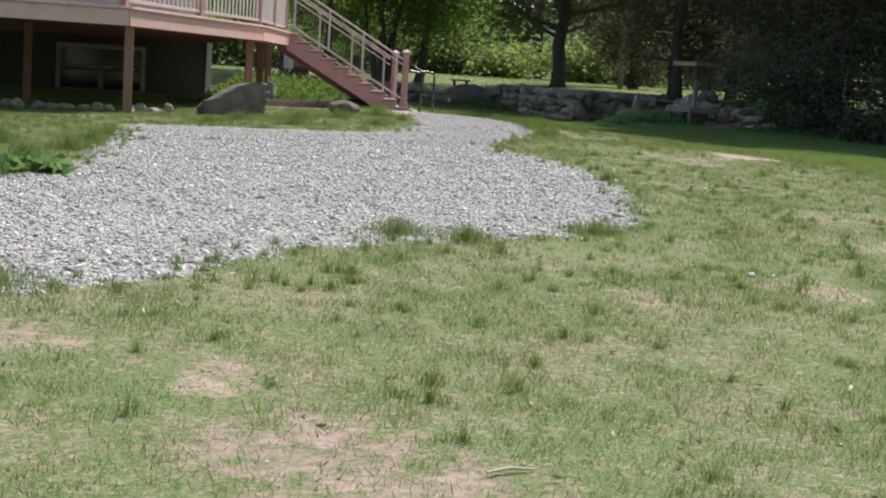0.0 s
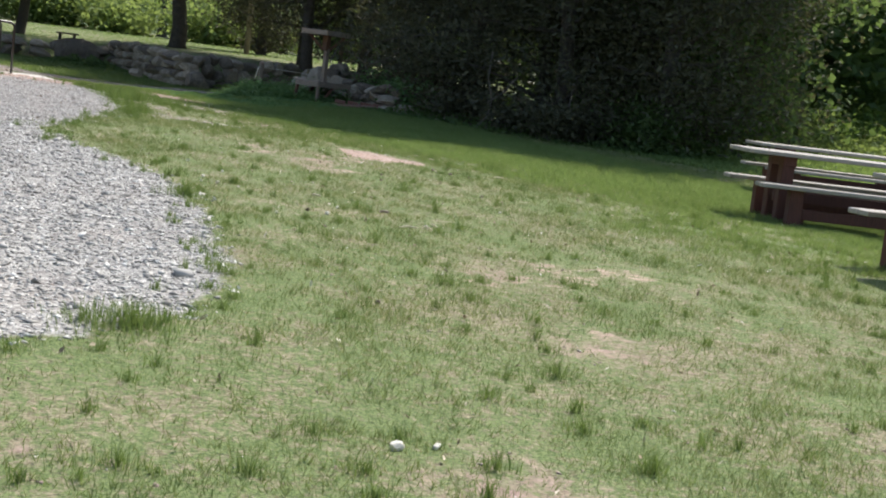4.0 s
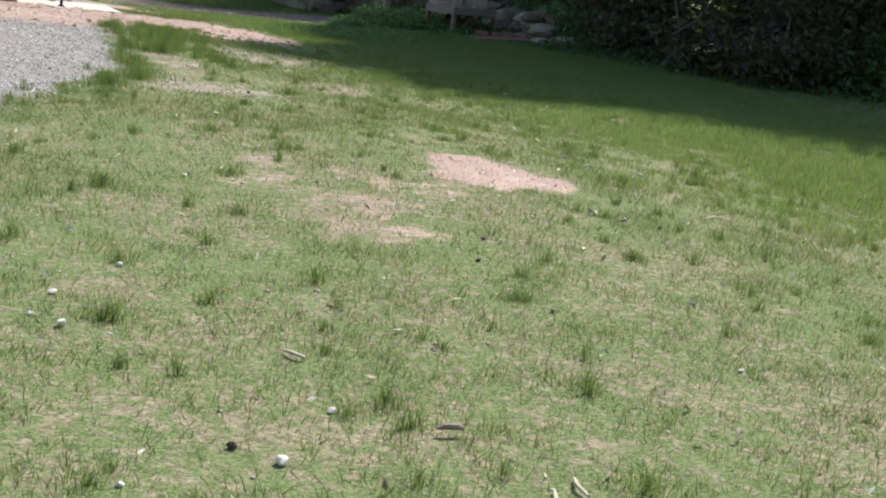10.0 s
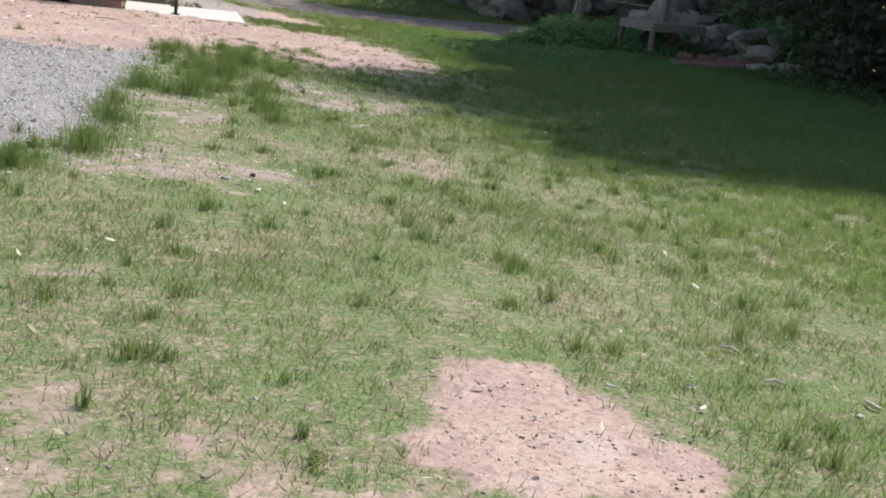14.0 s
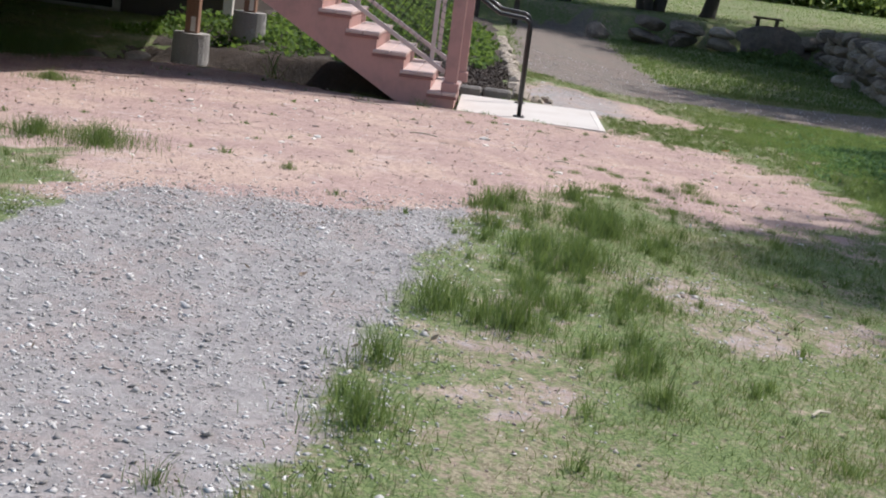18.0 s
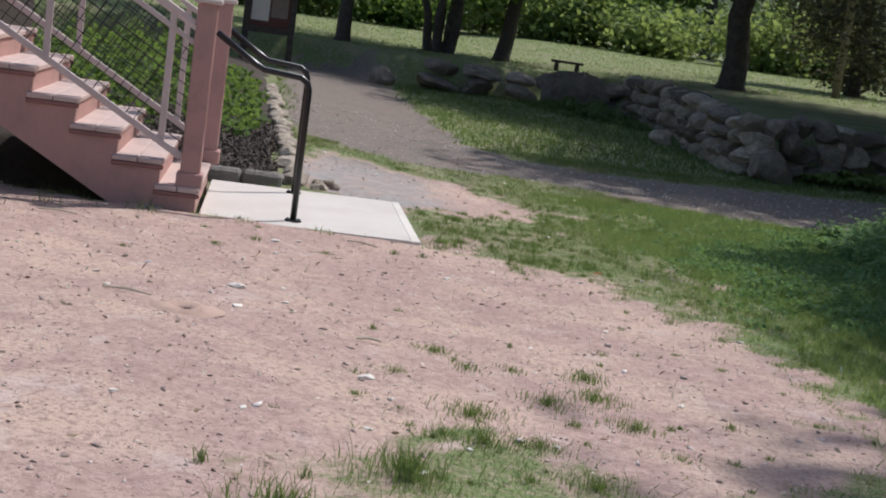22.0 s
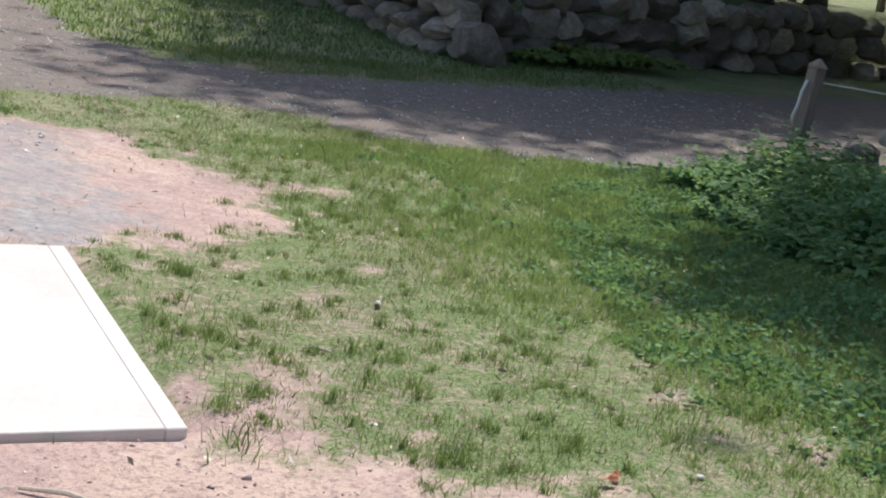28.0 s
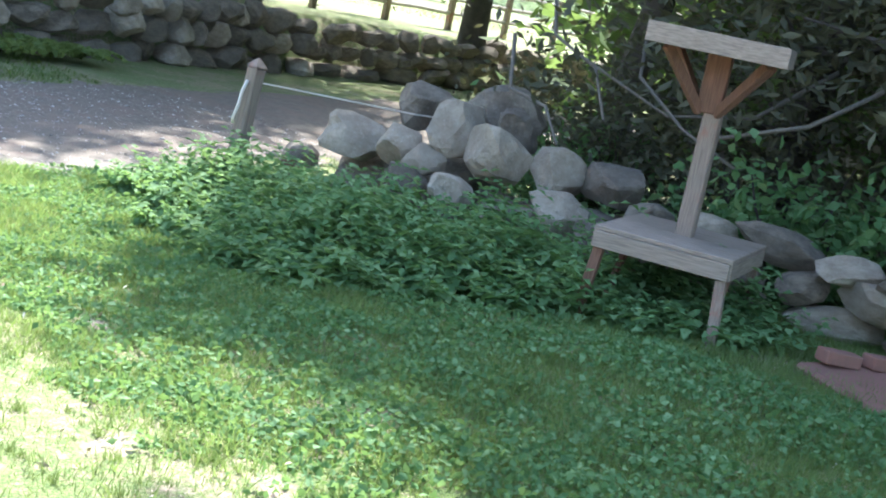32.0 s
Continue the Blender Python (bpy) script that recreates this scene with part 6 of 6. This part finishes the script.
M_ORANGE = n.done(n.mix(n.steps(n.noise(30), 0.4, 0.6), (0.55, 0.17, 0.05), (0.38, 0.11, 0.04)), 0.7)
for i, (x, y, s) in enumerate(((1.05, -0.48, 0.045), (1.09, -0.45, 0.035), (1.14, -0.92, 0.04))):
    bm = bmesh.new()
    rim = [bm.verts.new((s * 0.5 * math.cos(a) * (1 + 0.25 * math.cos(5 * a)), s * 0.35 * math.sin(a) * (1 + 0.25 * math.cos(5 * a)), 0.004 * math.sin(2 * a + i) + 0.018)) for a in (6.2832 * k / 20 for k in range(20))]
    mid = bm.verts.new((0, 0, 0.014))
    for k in range(20):
        bm.faces.new((mid, rim[k], rim[(k + 1) % 20]))
    low = bmesh.ops.solidify(bm, geom=bm.faces[:], thickness=0.0015)
    ob = link("dead_leaf", bm, M_ORANGE if i < 2 else L_DRY)
    ob.matrix_world = pose(x, y, ground_z(x, y) + 0.005, 0, 0, 65 * i)
    tagged(ob, "curled orange dead leaf on the grass" if i < 2 else "curled pale dead leaf on the grass", "leaf", "dead leaves")

# ---------------------------------------------------------------- grass
TALL = [(-1.0, -5.7), (-0.5, -5.4), (-0.15, -5.8), (-0.2, -6.8), (-0.35, -7.6), (-0.5, -8.5), (-0.9, -8.5), (-1.15, -7.6), (-1.1, -6.5)]


def lawn():
    rng = np.random.default_rng(21)
    # how thick the grass stands, on a fine grid over the lawn
    x0, y0, step = -11.0, -28.5, 0.04
    gx, gy = np.meshgrid(np.arange(x0, 8.4, step), np.arange(y0, 9.6, step))
    g, d, p, m = zones(gx, gy)
    clumps = 0.56 + 0.30 * wobble(gx, gy, 2.4, 31) + 0.38 * wobble(gx, gy, 8, 32) + 0.42 * wobble(gx, gy, 21, 34) + 0.3 * wobble(gx, gy, 44, 35)
    shaded = ease(1.5, 3.2, gx + 0.2 * gy * (gy < 0) * 0.3)
    lot = (1 - g) * (1 - 0.97 * d) * (1 - p) * (1 - m)
    lot = lot ** 2 * np.clip(clumps + 0.18 * shaded, 0.03, 1) * (1 - 0.6 * ease(4.5, 8, gx) * ease(-24, -16, gy))
    lot *= 1 - 0.5 * ease(-0.1, 0.3, inside(TALL, gx, gy) + 0.2 * wobble(gx, gy, 5, 38))
    lot[(gx > -1.6) & (gx < 0.04) & (gy > -0.04) & (gy < 1.84)] = 0
    tall = 0.026 + 0.016 * np.clip(clumps, -0.3, 1.2) + 0.010 * wobble(gx, gy, 3.1, 33) + 0.016 * shaded
    base = height(gx, gy) + 0.012 * wobble(gx, gy, 2.1, 3) + 0.006 * wobble(gx, gy, 8, 4) - 0.004
    x, y = scatter(3600000, x0, 8.38, y0, 9.58, rng)
    i, j = ((y - y0) / step + 0.5).astype(int).clip(0, gx.shape[0] - 1), ((x - x0) / step + 0.5).astype(int).clip(0, gx.shape[1] - 1)
    k = rng.random(len(x)) < lot[i, j]
    x, y, i, j = x[k], y[k], i[k], j[k]
    ob = short_blades("lawn_grass", np.stack([x, y, base[i, j]], 1), np.maximum(tall[i, j] * 0.9, 0.012), np.full(len(x), 0.0038), L_GRASS, rng)
    tagged(ob, "thin uneven lawn grass with bare spots", "grass", kind="stuff")
    # thicker growth towards the hedge, its greener colour also brightening the lawn's shade
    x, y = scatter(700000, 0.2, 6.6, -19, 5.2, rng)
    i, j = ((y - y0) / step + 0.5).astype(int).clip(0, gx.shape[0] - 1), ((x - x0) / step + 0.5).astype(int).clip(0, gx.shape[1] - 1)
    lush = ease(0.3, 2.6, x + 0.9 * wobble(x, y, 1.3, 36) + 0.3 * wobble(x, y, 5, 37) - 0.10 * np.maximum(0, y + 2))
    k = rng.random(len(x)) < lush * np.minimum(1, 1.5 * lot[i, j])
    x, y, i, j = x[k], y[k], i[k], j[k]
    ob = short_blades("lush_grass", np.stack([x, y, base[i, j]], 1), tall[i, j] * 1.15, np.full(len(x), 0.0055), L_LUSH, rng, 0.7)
    tagged(ob, "thick grass near the hedge, coloured greener to lift its shade", "grass", kind="stuff")


lawn()


def tufts():
    """Taller clumps: along the crushed stone, in the lawn and on the dirt."""
    rng = np.random.default_rng(22)
    spots = [(-0.48, -3.72, 0.10, 0.04), (-0.27, -3.22, 0.14, 0.04), (-0.16, -3.45, 0.10, 0.04), (0.04, -3.37, 0.08, 0.04), (0.1, -3.85, 0.15, 0.06), (0.37, -3.32, 0.15, 0.06), (0.33, -3.68, 0.18, 0.06), (0.4, -4.04, 0.16, 0.06), (0.48, -4.4, 0.14, 0.05),
             (-0.24, -4.2, 0.2, 0.06), (-0.25, -4.55, 0.22, 0.07), (-0.55, -5.05, 0.22, 0.09), (0.06, -4.88, 0.2, 0.07), (-0.05, -4.5, 0.15, 0.06), (-0.92, -5.49, 0.16, 0.09), (-0.42, -6.0, 0.28, 0.12), (-0.6, -6.9, 0.3, 0.13), (-0.9, -8.2, 0.25, 0.13), (-0.42, -8.84, 0.15, 0.10),
             (1.06, -0.23, 0.2, 0.055), (0.81, -0.36, 0.2, 0.055), (0.76, -0.2, 0.15, 0.05), (1.14, -0.74, 0.14, 0.045), (1.87, -0.06, 0.14, 0.05),
             (-8.5, -17.6, 0.3, 0.16), (-8.15, -16.6, 0.3, 0.16), (-8.7, -18.9, 0.25, 0.14), (-7.95, -15.4, 0.25, 0.14), (-8.8, -16.2, 0.3, 0.16), (-7.8, -14.2, 0.2, 0.12), (-8.35, -23.4, 0.3, 0.12), (-8.7, -23.6, 0.4, 0.14), (-1.22, -8.15, 0.15, 0.15), (-1.36, -9.45, 0.2, 0.12), (-1.36, -8.85, 0.15, 0.12), (-1.46, -10.35, 0.26, 0.13), (-1.75, -10.9, 0.24, 0.12), (-4.7, -1.9, 0.3, 0.12), (-3.2, -5.75, 0.35, 0.11),
             (-3.6, -5.6, 0.3, 0.1), (-5.7, 0.4, 0.5, 0.3), (-6.2, 0.9, 0.5, 0.3), (-5.5, 1.2, 0.4, 0.25), (-3.6, -7.8, 0.35, 0.14), (-4.3, -8.4, 0.4, 0.13), (-5.0, -8.8, 0.4, 0.12), (-5.9, -9.0, 0.4, 0.12), (-3.4, -8.9, 0.25, 0.1), (-4.0, -9.9, 0.4, 0.1), (-5.2, -9.9, 0.4, 0.1), (-6.4, -9.8, 0.4, 0.1), (-3.15, -17.3, 0.2, 0.1), (-5.6, -21.5, 0.3, 0.1), (-6.0, -21.3, 0.3, 0.1), (-4.55, -21.0, 0.3, 0.1)]
    tx, ty = scatter(9000, -10, 6, -27.5, 8, rng)
    g, d, p, m = zones(tx, ty)
    k = rng.random(len(tx)) < 0.36 * (1 - g) * (1 - d) * (1 - p) * (1 - m) * (0.6 + 0.8 * ease(-0.2, 0.8, wobble(tx, ty, 1.4, 41)))
    spots += [(a, b, c, e) for a, b, c, e in zip(tx[k], ty[k], rng.uniform(0.03, 0.11, k.sum()), rng.uniform(0.035, 0.07, k.sum()))]
    tx, ty = scatter(130, -1.3, 0.1, -9, -5.2, rng)
    k = inside(TALL, tx, ty) > -0.1
    spots += [(a, b, 0.09, e) for a, b, e in zip(tx[k], ty[k], rng.uniform(0.04, 0.12, k.sum()))]
    tx, ty = scatter(620, -5, 1.8, -7, 2.4, rng)
    g, d, p, m = zones(tx, ty)
    k = (d > 0.15) & ~((tx > -1.5) & (tx < 0.1) & (ty > -0.1) & (ty < 1.9)) & (rng.random(len(tx)) < 0.2 + 0.8 * ease(0.0, 0.8, tx) + (d < 0.8))
    spots += [(a, b, q, e) for a, b, q, e in zip(tx[k], ty[k], rng.uniform(0.02, 0.07, k.sum()), rng.uniform(0.02, 0.05, k.sum()))]
    tx, ty = scatter(420, 0.1, 2.6, -2.6, 5.2, rng)
    g, d, p, m = zones(tx, ty)
    k = (d < 0.9) & (p < 0.4)
    spots += [(a, b, q, e) for a, b, q, e in zip(tx[k], ty[k], rng.uniform(0.03, 0.10, k.sum()), rng.uniform(0.035, 0.075, k.sum()))]
    tx, ty = scatter(2500, -9, -1.2, -25, -10, rng)
    g, d, p, m = zones(tx, ty)
    k = (np.abs(inside(PAD, tx, ty)) < 0.22) & (rng.random(len(tx)) < 0.75)
    spots += [(a, b, q, e) for a, b, q, e in zip(tx[k], ty[k], rng.uniform(0.02, 0.09, k.sum()), rng.uniform(0.03, 0.08, k.sum()))]
    spots = [(a, b, q, e * (0.62 if b > -5.0 else 1.0)) for a, b, q, e in spots]
    tx, ty = scatter(900, 0.5, 8.2, -20, -3, rng)
    g, d, p, m = zones(tx, ty)
    k = (d < 0.3) & (rng.random(len(tx)) < 0.6)
    spots += [(a, b, q, e) for a, b, q, e in zip(tx[k], ty[k], rng.uniform(0.03, 0.07, k.sum()), rng.uniform(0.05, 0.075, k.sum()))]
    at, hh = [], []
    for x, y, rad, tall in spots:
        n = int(34 + 8000 * rad * rad)
        a, q = rng.uniform(0, 6.28, n), rad * np.abs(rng.normal(size=n)) * 0.62
        px, py = x + q * np.cos(a), y + q * np.sin(a)
        at.append(np.stack([px, py, height(px, py) - 0.006], 1))
        hh.append(np.full(n, tall) * (1.2 - 0.55 * np.minimum(q / rad, 1.5)) * rng.uniform(0.7, 1.2, n))
    at, hh = np.concatenate(at), np.concatenate(hh)
    ob = blades("grass_tufts", at, hh, np.full(len(at), 0.0029), L_TUFT, rng, 0.5)
    tagged(ob, "taller clumps of coarse grass", "grass", kind="stuff")
    # rough meadow grass farther off
    x, y = scatter(60000, -25, 32, 20, 46, rng)
    k = inside(TERRACE, x, y) > 0.25
    x, y = x[k], y[k]
    ob = blades("meadow_grass", np.stack([x, y, height(x, y)], 1), np.full(len(x), 0.035), np.full(len(x), 0.02), L_LUSH, rng, 0.7)
    tagged(ob, "mown meadow grass in the sun beyond the wall", "grass", kind="stuff")
    x, y = scatter(45000, 8.3, 36, -28, 0.5, rng)
    nx, ny = scatter(75000, 8.3, 20, -19, -3, rng)
    x, y = np.concatenate([x, nx]), np.concatenate([y, ny])
    ob = short_blades("rough_grass", np.stack([x, y, height(x, y)], 1), np.full(len(x), 0.06), np.full(len(x), 0.034), L_LUSH, rng, 0.9)
    tagged(ob, "rough grass beyond the tables", "grass", kind="stuff")
    x, y = scatter(30000, -1, 8, 9, 21, rng)
    g, d, p, m = zones(x, y)
    k = (rng.random(len(x)) < (1 - p) * (1 - m)) & (inside(TERRACE, x, y) < -0.2)
    x, y = x[k], y[k]
    ob = blades("verge_grass", np.stack([x, y, height(x, y)], 1), np.full(len(x), 0.055), np.full(len(x), 0.014), L_TUFT, rng, 0.7)
    tagged(ob, "shaded grass verge before the back wall", "grass", kind="stuff")


tufts()
